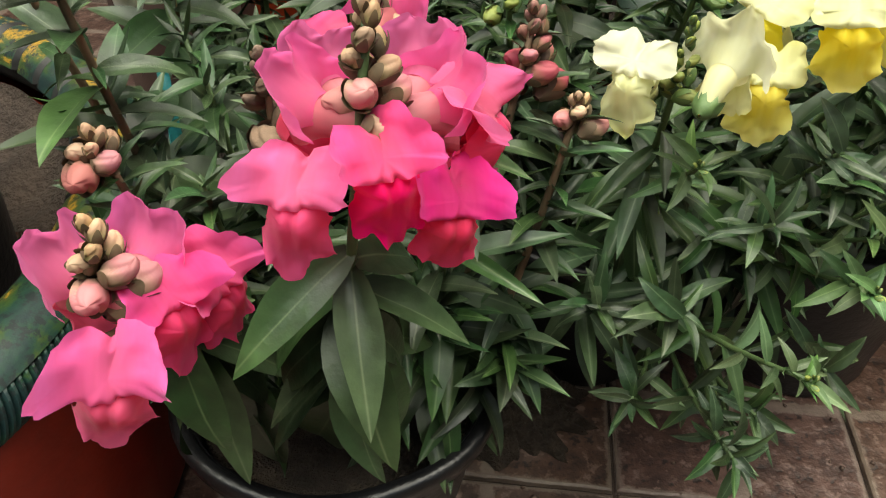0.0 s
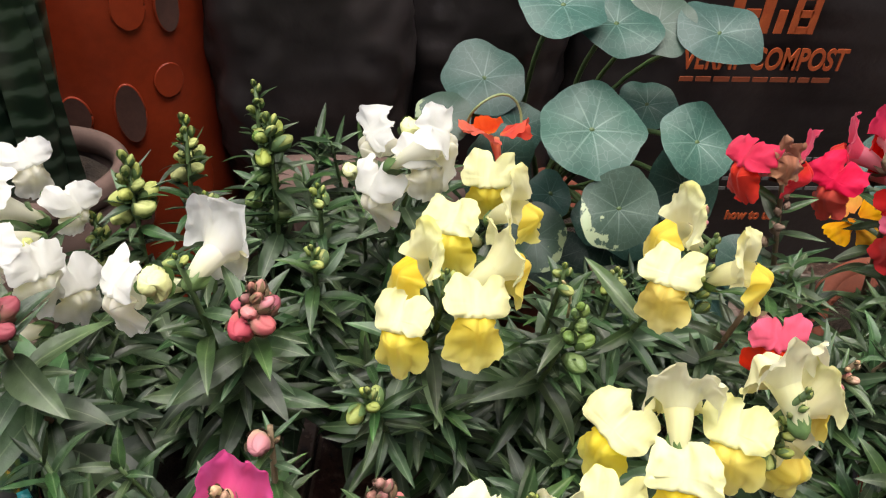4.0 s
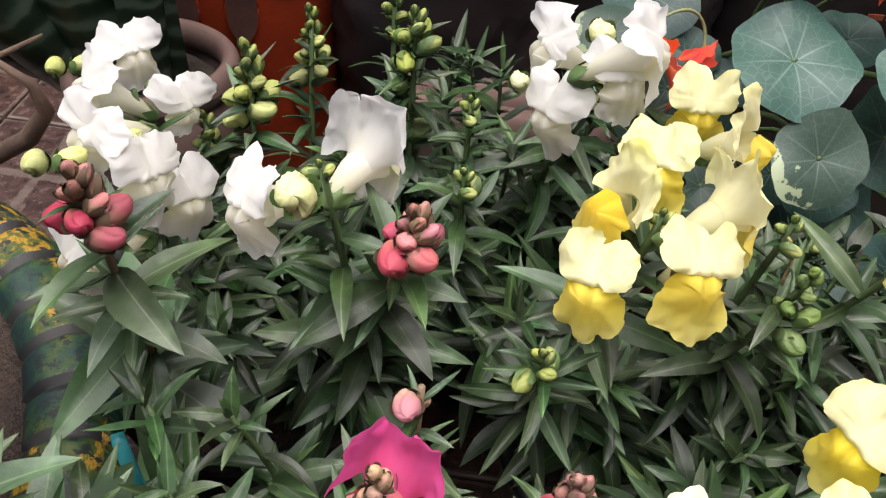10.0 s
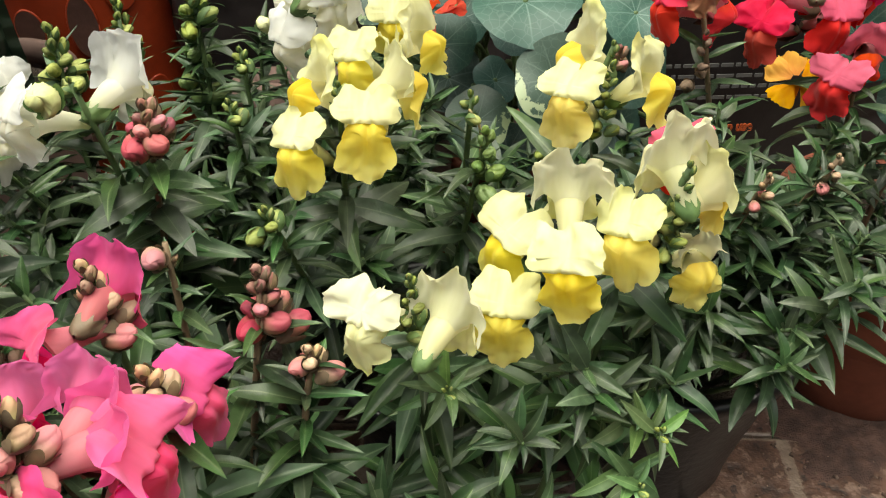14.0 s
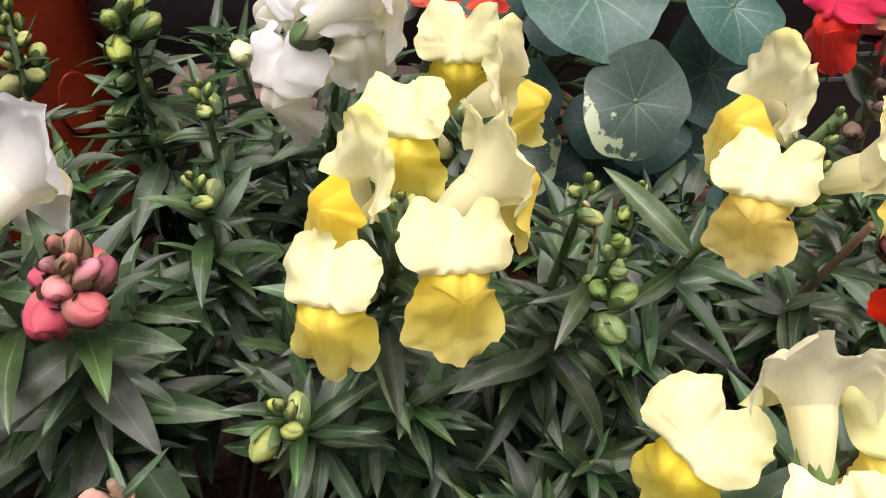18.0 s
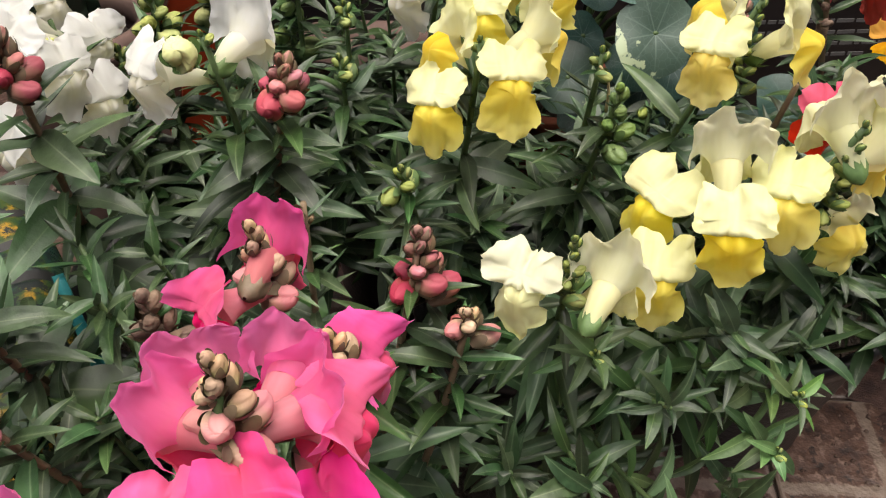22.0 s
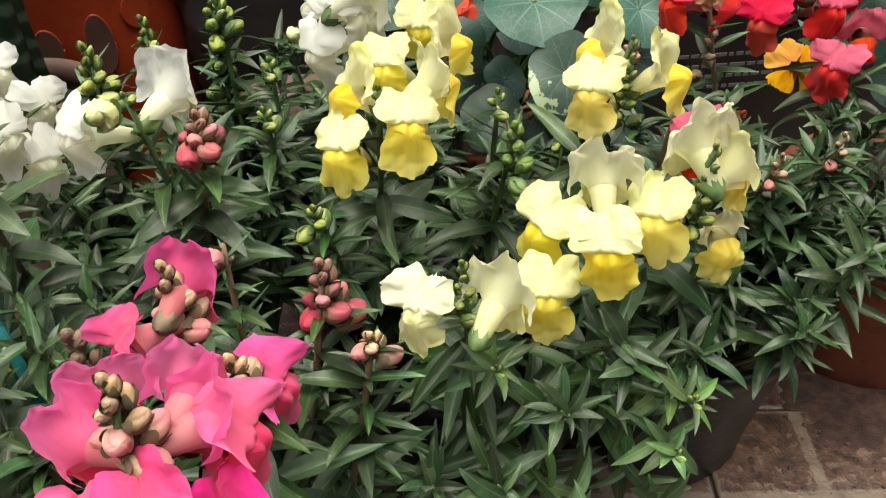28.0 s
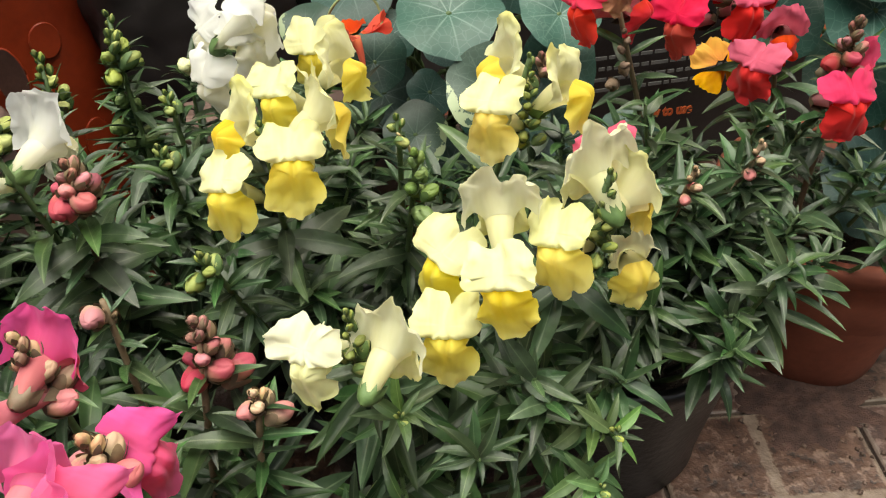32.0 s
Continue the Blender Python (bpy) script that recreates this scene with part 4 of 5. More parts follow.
snapdragon((0.13, 0.4, 0.11), (0.1877, 0.2775, 0.3386), "tall yellow snapdragon with two-tone flowers, one withered", 9, FRONT_YELLOW, "yellow", 28, 1.0, (0.01, -0.02, 0), [((0.1877, 0.2775, 0.3386), "green", 14, 0.04, 0.55)], stop=0.74, sag=24)
snapdragon((0.1, 0.38, 0.11), (0.0871, 0.256, 0.3102), "yellow snapdragon stem with pale flowers just opening", 10, [("cream", *(0.073, 0.26, 0.288, 30, 4, 150, 0.95)), ("pale", *(0.1009, 0.2507, 0.2969, 8, -4, -35, 0.9)), (0.1241, 0.2699, 0.2794, 30, 3, 164, 0.94)], "yellow", 28, 1.05, (0, -0.02, 0), [((0.0871, 0.256, 0.3102), "green", 13, 0.03, 0.6)], stop=0.78, sag=28)
snapdragon((0.14, 0.43, 0.11), (0.1759, 0.3535, 0.3482), "yellow snapdragon with a tall green bud spike", 51, [("lemon", *(0.1669, 0.3735, 0.3357, 31, -0, 104, 0.91)), (0.1604, 0.349, 0.3257, 33, 8, 145, 0.93), ("lemon", *(0.1915, 0.3461, 0.3354, 32, 0, -126, 0.9))], "yellow", 22, 1.0, (0, 0, 0), [((0.1759, 0.3535, 0.3482), "green", 16, 0.045, 0.52), ((0.1971, 0.4152, 0.3141), "pink", 6, 0.014, 0.8)], stop=0.7)
# red, beside the bags
RED_SIDE = [(0.227, 0.432, 0.331, 15, 10, 112, 0.92), ("crimson", 0.252, 0.436, 0.328, 5, -10, -125, 0.95), ("withered", 0.236, 0.42, 0.343, 35, 0, 165, 0.6)]
snapdragon((0.3, 0.45, 0.13), (0.238, 0.425, 0.335), "coral red snapdragon with a brown withered flower at its tip", 50, RED_SIDE, "red", 16, 0.8, (0, 0, 0), [((0.24, 0.415, 0.322), "dead", 6, 0.03, 0.6)], STEM_RED, start=0.5)
RED_BACK = [(0.283, 0.44, 0.313, 10, 0, 122, 0.98), ("crimson", 0.307, 0.447, 0.338, 0, 5, -25, 0.95), (0.314, 0.438, 0.318, 22, -3, 178, 0.98), ("crimson", 0.334, 0.446, 0.327, 0, 0, -85, 0.8), ("crimson", 0.29, 0.455, 0.325, 5, 0, 60, 0.9)]
snapdragon((0.37, 0.47, 0.13), (0.318, 0.45, 0.33), "coral red snapdragon with drooping two-tone flowers", 52, RED_BACK, "red", 18, 0.8, (0, 0, 0), [((0.333, 0.44, 0.345), "blush", 4, 0.012, 0.75)], STEM_RED, start=0.5)
snapdragon((0.37, 0.45, 0.13), (0.33, 0.425, 0.3), "coral red snapdragon stem with one open two-tone flower", 57, [(0.319, 0.418, 0.292, 15, -5, 128, 1.0), ("crimson", 0.333, 0.425, 0.303, 5, 5, 165, 0.85)], "red", 16, 0.8, (0, 0, 0), [], STEM_RED, start=0.5)
snapdragon((0.38, 0.44, 0.13), (0.345, 0.383, 0.328), "coral red snapdragon with pink buds at its tip", 53, [(0.34, 0.372, 0.294, 22, 1, 178, 0.98), ("crimson", 0.353, 0.383, 0.303, 0, 0, -110, 0.75)], "red", 20, 0.8, (0, 0, 0), [((0.345, 0.383, 0.328), "pink", 12, 0.026, 0.85)], STEM_RED, start=0.5)
snapdragon((0.2, 0.4, 0.12), (0.2, 0.35, 0.31), "small red snapdragon half hidden among yellow ones", 54, [(0.2032, 0.33, 0.3117, 15, 4, 165, 0.9)], "red", 14, 0.8, (0, 0, 0), [], STEM_RED, start=0.5)
for base, top, n, seed in (((0.27, 0.4, 0.12), (0.2807, 0.3373, 0.2985), 8, 55), ((0.25, 0.4, 0.12), (0.2443, 0.325, 0.2985), 8, 56)):
    snapdragon(base, top, "slender snapdragon stem with a few pink buds", seed, (), "pink", 26, 0.95, (0, 0, 0), [(top, "blush", n - 2, 0.016, 0.5)], STEM_RED, group="stems in pink bud")

# ---- leafy shoots that fill the pots ----
fill = random.Random(77)
for (cx, cy), rad, low, high, count, size in (((-0.046, 0.262), 0.07, 0.19, 0.25, 16, 1.15), ((0.105, 0.385), 0.07, 0.19, 0.255, 15, 1.0), ((0.253, 0.4), 0.075, 0.225, 0.295, 25, 0.88),
                                              ((-0.11, 0.44), 0.075, 0.21, 0.285, 26, 0.95), ((0.02, 0.5), 0.09, 0.215, 0.29, 32, 0.95), ((0.38, 0.45), 0.06, 0.21, 0.25, 9, 0.75)):
    for i in range(count):
        a, d = fill.uniform(0, 6.28), math.sqrt(fill.random())
        z = fill.uniform(low, high) - 0.03 * d * d
        b = (cx + 0.55 * rad * d * math.cos(a), cy + 0.55 * rad * d * math.sin(a), 0.11)
        tip, seed = (cx + 1.15 * rad * d * math.cos(a), cy - 0.035 + 1.15 * rad * d * math.sin(a), z), 1000 + fill.randrange(99999)
        if tip[1] > 0.195 and tip[0] > -0.15 + 0.5 * max(0.0, 0.40 - tip[1]) - 0.4 * max(0.0, tip[1] - 0.43):  # the front rim and the tyre stay free
            shoot(b, tip, seed, 23, size, low=0.62 if cx > 0.2 else 0.3)

# bushy shoots at the side of the magenta pot
for x, y, z in ((-0.081, 0.226, 0.262), (-0.1, 0.235, 0.25), (-0.12, 0.225, 0.24), (-0.11, 0.26, 0.275), (-0.085, 0.265, 0.28), (-0.07, 0.25, 0.25), (-0.1, 0.295, 0.285), (-0.075, 0.3, 0.27), (-0.1, 0.205, 0.225)):
    shoot((-0.07 + 0.35 * (x + 0.09), 0.27 + 0.4 * (y - 0.25), 0.115), (x, y, z), 300 + round(1000 * (x + y)), 20, 0.85)

# shoots that hang over the front of the pots
for base, tip, count, size, fresh in (
        ((0.12, 0.35, 0.115), (0.15, 0.205, 0.185), 22, 0.95, True), ((0.1, 0.35, 0.115), (0.1, 0.225, 0.2), 22, 1.0, False), ((0.14, 0.36, 0.115), (0.19, 0.25, 0.222), 20, 0.9, True), ((0.1, 0.34, 0.115), (0.07, 0.24, 0.19), 20, 1.0, False),
        ((0.14, 0.36, 0.115), (0.18, 0.235, 0.205), 22, 1.0, True), ((0.13, 0.35, 0.115), (0.128, 0.235, 0.24), 22, 0.85, False), ((0.12, 0.36, 0.115), (0.1, 0.25, 0.255), 22, 0.85, True), ((0.14, 0.36, 0.115), (0.155, 0.255, 0.26), 22, 0.85, False), ((0.15, 0.36, 0.115), (0.2, 0.27, 0.23), 22, 1.0, False),
        ((0.14, 0.36, 0.115), (0.16, 0.25, 0.25), 22, 1.0, False), ((0.12, 0.35, 0.11), (0.09, 0.23, 0.14), 16, 0.8, False),
        ((0.23, 0.36, 0.12), (0.225, 0.315, 0.25), 20, 0.9, False), ((0.27, 0.37, 0.12), (0.275, 0.335, 0.255), 20, 0.9, False), ((0.29, 0.38, 0.12), (0.31, 0.37, 0.25), 20, 0.9, False),
        ((0.2, 0.38, 0.12), (0.2, 0.3, 0.25), 22, 1.0, False), ((0.3, 0.4, 0.12), (0.335, 0.39, 0.265), 20, 0.9, False)):
    shoot(base, tip, 500 + count + round(1000 * tip[0]), count, size, "leafy snapdragon shoot sprawling over the rim of its pot", FRESH if fresh else None, low=0.62 if tip[0] > 0.205 else 0.3)

for i in range(5):
    a = fill.uniform(-0.5, 0.95)
    shoot((0.125 + 0.03 * a, 0.36, 0.115), (0.125 + 0.075 * a, 0.25 - 0.035 * math.cos(1.3 * a) + fill.uniform(-0.012, 0.02), fill.uniform(0.12, 0.19)), 700 + i, 15, fill.uniform(0.75, 1.0), "leafy snapdragon shoot sprawling over the rim of its pot")
for i in range(8):
    a = fill.uniform(-1.0, 1.0)
    shoot((0.25 + 0.03 * a, 0.37, 0.13), (0.25 + 0.06 * a, 0.36 - 0.02 * math.cos(1.3 * a), fill.uniform(0.23, 0.28)), 800 + i, 16, fill.uniform(0.7, 0.95), "leafy snapdragon shoot sprawling over the rim of its pot", low=0.62)

for i in range(14):
    shoot((0.145, 0.43, 0.105), (fill.uniform(0.14, 0.21), fill.uniform(0.4, 0.49), fill.uniform(0.17, 0.24)), 900 + i, 18, 0.95)

# ---- bags, pots and plants at the back ----
def bag(name, x0, x1, y, depth, height, label, lean=0.0, seed=0):
    b = thing(name, ((x0 + x1) / 2, y, 0), label, "bag")
    w = (x1 - x0) / 2

    def skin(u, v):
        a = 2 * math.pi * v
        k = 1 - 0.12 * (2 * u - 1) ** 4
        x = w * k * math.copysign(abs(math.cos(a)) ** 0.5, math.cos(a))
        yy = depth / 2 * k * math.copysign(abs(math.sin(a)) ** 0.6, math.sin(a)) * (0.8 + 0.3 * math.sin(math.pi * u))
        q = Vector((x, yy, u * height))
        c = 0.016 * noise.noise(q * 9 + Vector((seed, 0, 0))) + 0.007 * abs(noise.noise(q * 26 + Vector((seed, 3, 0)))) + 0.003 * noise.noise(q * 70)
        return (x + c * math.cos(a), yy + c * math.sin(a) + lean * u, u * height)
    under("body", mesh_of("body", *sheet(60, 140, skin), DARK_BAG), b)
    crimp = [(w * 0.9 * (2 * k / 24 - 1), 0.004 * math.sin(k * 1.7), height * 0.995 + 0.006 * math.sin(k)) for k in range(25)]
    under("seam", mesh_of("seam", *pipe(crimp, [0.006] * 25, 6), DARK_BAG), b)
    return b


bag("soil_bag", -0.1, 0.06, 0.745, 0.16, 0.5, "crumpled black plastic bag of soil", seed=4)
bag("soil_bag", 0.05, 0.2, 0.79, 0.15, 0.46, "crumpled dark plastic bag behind the flowers", seed=6)
compost = bag("compost_bag", 0.2, 0.66, 0.80, 0.18, 0.55, "upright black plastic compost bag with orange and pale print", seed=9)


def words(text, size, at, mat, parent, narrow):
    c = bpy.data.curves.new("lettering", "FONT")
    c.body, c.size, c.extrude, c.align_x, c.offset = text, size, 0.0005, "CENTER", 0.0006
    ob = new("lettering", c)
    me = bpy.data.meshes.new_from_object(ob.evaluated_get(bpy.context.evaluated_depsgraph_get()))
    bpy.data.objects.remove(ob)
    me.materials.append(mat)
    return put("lettering", me, parent, pose(*at, 90, 0, 0) @ Matrix.Diagonal((narrow, 1, 1, 1)))


def bar(x, z, length, high, mat, y=0.692):
    v = [(-length / 2, 0, -high / 2), (length / 2, 0, -high / 2), (length / 2, 0, high / 2), (-length / 2, 0, high / 2)]
    v += [(a, 0.001, c) for a, _, c in v]
    f = [(0, 1, 2, 3), (7, 6, 5, 4), (0, 4, 5, 1), (1, 5, 6, 2), (2, 6, 7, 3), (3, 7, 4, 0)]
    put("printed_line", mesh_of("printed_line", v, f, mat, False), compost, pose(x, y, z))


PRINT_Y = 0.691
words("COMPOST", 0.0275, (0.382, PRINT_Y, 0.2485), ORANGE_INK, compost, 0.64)
words("VERMI", 0.0275, (0.307, PRINT_Y, 0.2485), ORANGE_INK, compost, 0.64)
words("how to use", 0.0145, (0.392, PRINT_Y, 0.088), ORANGE_INK, compost, 0.8)
# a large cropped mark above, a round sign, a line of small print and the coloured edge of the bag
for x, z, length, high in ((0.318, 0.297, 0.009, 0.034), (0.331, 0.297, 0.012, 0.007), (0.343, 0.297, 0.009, 0.034), (0.356, 0.29, 0.007, 0.02), (0.368, 0.297, 0.006, 0.034), (0.383, 0.297, 0.006, 0.034), (0.3755, 0.312, 0.011, 0.006), (0.3755, 0.297, 0.011, 0.006), (0.3755, 0.283, 0.011, 0.006)):
    bar(x, z, length, high, ORANGE_INK)
line_r = random.Random(5)
for z, x, stop, mat in ((0.238, 0.285, 0.41, RUST_INK), (0.157, 0.30, 0.47, GREY_INK), (0.146, 0.30, 0.47, GREY_INK), (0.135, 0.30, 0.46, GREY_INK), (0.124, 0.31, 0.44, GREY_INK)):
    while x < stop:
        n = line_r.uniform(0.004, 0.016)
        bar(x + n / 2, z, n, 0.0042 if mat is RUST_INK else 0.0032, mat)
        x += n + 0.0026
edge = thing("orange_strip", (0.524, 0.682, 0), "orange plastic strip hanging down beside the bag", "strip")
def ribbon(u, v):
    return (0.018 * (0.5 - u) + 0.012 * (v - 0.5) * (1 + 0.2 * math.sin(7 * u)), 0.004 * math.sin(9 * u), 0.155 + 0.19 * u)
under("band", mesh_of("band", *sheet(16, 4, ribbon), ORANGE_INK), edge)

# ---- orange clay pot with pockets ----
clay = pot((-0.185, 0.715, 0), 0.098, 0.085, 0.42, "orange clay strawberry pot with oval pockets", ORANGE_CLAY, lip=0.004, fill=0.03)
POCKET = plain_material("bare_clay_pocket", (0.05, 0.02, 0.014), (0.10, 0.042, 0.03), 30, 0.9)


def pocket(angle, z, wide, high, bare):
    """An oval pocket: a raised lip round a hollow with bare clay in it."""
    rad = 0.0885 + (0.098 - 0.003 - 0.085) * (z / 0.42) * 0.8
    ring, inner = [], []
    for k in range(29):
        a = 2 * math.pi * k / 28
        th = radians(angle) + wide * math.cos(a) / rad
        ring.append(Vector((rad * math.cos(th), rad * math.sin(th), z + high * math.sin(a))))
    under("pocket_lip", mesh_of("pocket_lip", *pipe(ring, [0.0011] * 29, 7), ORANGE_CLAY), clay)

    def face(u, v):
        a = 2 * math.pi * v
        th = radians(angle) + wide * u * math.cos(a) / rad
        return ((rad + 0.0012) * math.cos(th), (rad + 0.0012) * math.sin(th), z + high * u * math.sin(a))
    under("pocket", mesh_of("pocket", *sheet(4, 24, face), POCKET if bare else ORANGE_CLAY), clay)


for angle, z, wide, high, bare in ((-68, 0.238, 0.010, 0.024, True), (-48, 0.257, 0.011, 0.013, False), (-91, 0.240, 0.010, 0.015, True), (-60, 0.318, 0.011, 0.015, False), (-43, 0.312, 0.009, 0.018, True), (-100, 0.32, 0.012, 0.022, False), (-75, 0.15, 0.012, 0.022, True), (-40, 0.16, 0.012, 0.022, False)):
    pocket(angle, z, wide, high, bare)

# ---- pinkish clay bowls ----
def bowl(at, r, height, label):
    b = thing("clay_bowl", at, label, "bowl")
    under("body", mesh_of("body", *lathe([(r * 0.5, 0.0), (r * 0.62, 0.002), (r * 0.8, height * 0.35), (r * 0.93, height * 0.8), (r * 0.95, height - 0.008), (r * 0.86, height - 0.012), (r * 0.7, height * 0.4), (0.002, height * 0.12)], 56), PINK_CLAY), b)
    under("rim", mesh_of("rim", *lathe([(r + 0.006 * math.cos(q) - 0.004, height - 0.008 + 0.010 * math.sin(q)) for q in [2 * math.pi * k / 12 for k in range(13)]], 56, lambda a, z: 0.0015 * math.sin(3 * a + 1)), PINK_CLAY), b)


trough = thing("clay_trough", (0.045, 0.612, 0), "long pinkish clay trough with a thick rounded rim", "planter")
trough.rotation_euler = (0, 0, radians(-8))
def oblong(r, z, n=64):
    return [(0.078 * math.copysign(min(1, abs(1.25 * math.cos(2 * math.pi * k / n))), math.cos(2 * math.pi * k / n)) + r * math.cos(2 * math.pi * k / n), (0.01 + r) * math.sin(2 * math.pi * k / n), z) for k in range(n)]
def skinned(rings):
    n = len(rings[0])
    return [q for ring in rings for q in ring], [(i * n + k, i * n + (k + 1) % n, (i + 1) * n + (k + 1) % n, (i + 1) * n + k) for i in range(len(rings) - 1) for k in range(n)]
under("body", mesh_of("body", *skinned([oblong(-0.01, 0.0), oblong(0.0, 0.1), oblong(0.008, 0.173), oblong(0.0, 0.176), oblong(-0.006, 0.1), oblong(-0.02, 0.05)]), PINK_CLAY), trough)
under("rim", mesh_of("rim", *skinned([oblong(0.006 + 0.013 * math.cos(q), 0.183 + 0.015 * math.sin(q)) for q in [2 * math.pi * k / 12 for k in range(13)]]), PINK_CLAY), trough)
bowl((-0.19, 0.56, 0), 0.05, 0.24, "deep pinkish grey clay bowl with a flared rim")

# ---- nasturtium ----
def round_leaf_mesh(name, mat, seed, lobes=9):
    r = random.Random(seed)
    p1, p2 = r.uniform(0, 6), r.uniform(0, 6)

    def point(u, v):
        a = 2 * math.pi * v
        d = u * (1 + 0.04 * abs(math.cos(0.5 * lobes * a + p1)) * u + 0.06 * math.sin(2 * a + p2) + 0.03 * u * math.sin(5 * a + p2))
        return (0.03 * d * math.cos(a), 0.03 * d * math.sin(a), 0.0035 * u * u * math.sin(3 * a + p1) + 0.0045 * (1 - u) ** 2 * -1 - 0.003 * u * u)
    return mesh_of(name, *sheet(9, 45, point), mat)


DISCS = [round_leaf_mesh("leaf", ROUND_LEAF, s) for s in (1, 2, 3)]
PALE_DISCS = [round_leaf_mesh("leaf", ROUND_PALE, s) for s in (4, 5)]


def nasturtium(at, leaves, label, seed, blooms=()):
    r = random.Random(seed)
    plant = thing("nasturtium", at, label, "plant")
    for x, y, z, size, tip, yaw, pale in leaves:
        k = pose(x, y, z, 0, 0, yaw) @ pose(0, 0, 0, tip, 0, 0) @ pose(0, 0, 0, 0, 0, r.uniform(0, 360))
        s = size / 0.03
        put("leaf", r.choice(PALE_DISCS if pale else DISCS), plant, k @ Matrix.Diagonal((s, s, s, 1)), "cream-splashed round leaf" if pale else "")
        foot = Vector(at) + Vector((r.uniform(-0.02, 0.02), r.uniform(-0.02, 0.02), 0))
        tip_at = k @ Vector((0, 0, -0.004 * s))
        line = arc(foot, tip_at, (r.uniform(-0.02, 0.02), 0.02, 0.03), 10)
        me = mesh_of("stalk", *pipe([q - Vector(at) for q in line], [0.0019] * 11, 6), STEM)
        under("stalk", me, plant)
    for x, y, z, lean, yaw, size, mat in blooms:
        def petal(u, v):
            w = 0.5 + 0.5 * math.sin(math.pi * (0.1 + 0.75 * u))
            q = 2 * v - 1
            long = 0.017 * (1 - 0.16 * q * q + 0.12 * noise.noise(Vector((7 * q, 2.0, x))))
            return (0.0105 * q * w * (0.22 + u), 0.004 + long * u, 0.004 * u * u + (0.0022 * math.sin(7 * v + 5 * u) + 0.003 * noise.noise(Vector((4 * q, 4 * u, z)))) * u)
        me = mesh_of("petal", *sheet(9, 14, petal), mat)
        spur = put("flower", mesh_of("flower", *pipe(arc((0, 0, -0.002), (0, -0.004, -0.024), (0, -0.006, 0), 6), [0.003, 0.0026, 0.002, 0.0016, 0.0012, 0.0009, 0.0006], 7), mat), plant, pose(x, y, z, lean, 0, yaw) @ Matrix.Diagonal((size, size, size, 1)))
        for k in range(5):
            ob = under("petal", me, spur)
            ob.matrix_basis = pose(0, 0, 0, 0, 0, 72 * k + r.uniform(-12, 22)) @ pose(0, 0, 0, r.uniform(-28, 18), r.uniform(-18, 18), 0)
    return plant


pot((0.16, 0.655, 0), 0.065, 0.05, 0.13, "small terracotta pot with a nasturtium", TERRACOTTA)
MIDDLE_LEAVES = [(0.164, 0.514, 0.302, 0.033, 26, 8, 0), (0.178, 0.475, 0.268, 0.0245, 55, 0, 1), (0.236, 0.519, 0.289, 0.027, 36, 25, 0), (0.107, 0.61, 0.284, 0.03, 26, -15, 0),
                 (0.115, 0.548, 0.256, 0.022, 55, 0, 0), (0.24, 0.529, 0.247, 0.028, 50, 15, 0), (0.074, 0.55, 0.287, 0.019, 30, -30, 1), (0.182, 0.565, 0.348, 0.028, 20, 10, 0)]
UPPER_LEAVES = [(0.145, 0.56, 0.362, 0.028, 14, 0, 0), (0.248, 0.56, 0.345, 0.028, 18, 0, 0), (0.21, 0.57, 0.345, 0.024, 30, -20, 1), (0.135, 0.5, 0.225, 0.022, 45, 0, 1), (0.15, 0.535, 0.235, 0.016, 40, 20, 0),
                (0.205, 0.51, 0.225, 0.022, 50, 0, 0), (0.12, 0.57, 0.22, 0.026, 40, 0, 0), (0.165, 0.575, 0.25, 0.016, 35, 0, 0), (0.2, 0.54, 0.19, 0.024, 40, 10, 0), (0.16, 0.53, 0.18, 0.022, 45, -20, 0), (0.235, 0.53, 0.2, 0.024, 40, 30, 0), (0.22, 0.58, 0.28, 0.02, 30, 0, 0), (0.13, 0.58, 0.26, 0.02, 40, 10, 0), (0.185, 0.53, 0.215, 0.018, 50, 0, 0), (0.22, 0.505, 0.165, 0.022, 35, 0, 0), (0.265, 0.5, 0.175, 0.022, 35, 20, 0), (0.245, 0.475, 0.155, 0.02, 30, 40, 0), (0.195, 0.485, 0.165, 0.02, 40, -20, 0), (0.285, 0.5, 0.2, 0.022, 40, 10, 0), (0.23, 0.54, 0.17, 0.024, 30, 0, 0)]
nasturtium((0.16, 0.645, 0.115), MIDDLE_LEAVES + UPPER_LEAVES, "nasturtium with round grey-green leaves and one orange flower", 3, [(0.105, 0.525, 0.288, -14, 10, 1.15, ORANGE_PETAL)])
loop = thing("nasturtium_tendril", (0.106, 0.535, 0.289), "pale green flower stalk bent into a loop", "stalk")
under("stalk", mesh_of("stalk", *pipe([(0.017 * math.cos(q), 0.004 * math.sin(2 * q), 0.003 + 0.019 * math.sin(q)) for q in [math.pi * k / 14 for k in range(-2, 16)]], [0.0009] * 18, 6), STEM_PALE), loop)
RIGHT_LEAVES = [(0.395, 0.46, 0.335, 0.033, 40, 0, 0), (0.405, 0.45, 0.30, 0.036, 45, 20, 0), (0.425, 0.43, 0.185, 0.036, 45, 10, 0), (0.38, 0.5, 0.345, 0.03, 30, 0, 0), (0.37, 0.5, 0.28, 0.03, 45, -20, 0),
                (0.43, 0.48, 0.24, 0.036, 40, 0, 0), (0.46, 0.46, 0.3, 0.036, 30, 20, 0), (0.47, 0.44, 0.22, 0.036, 40, 20, 0)]
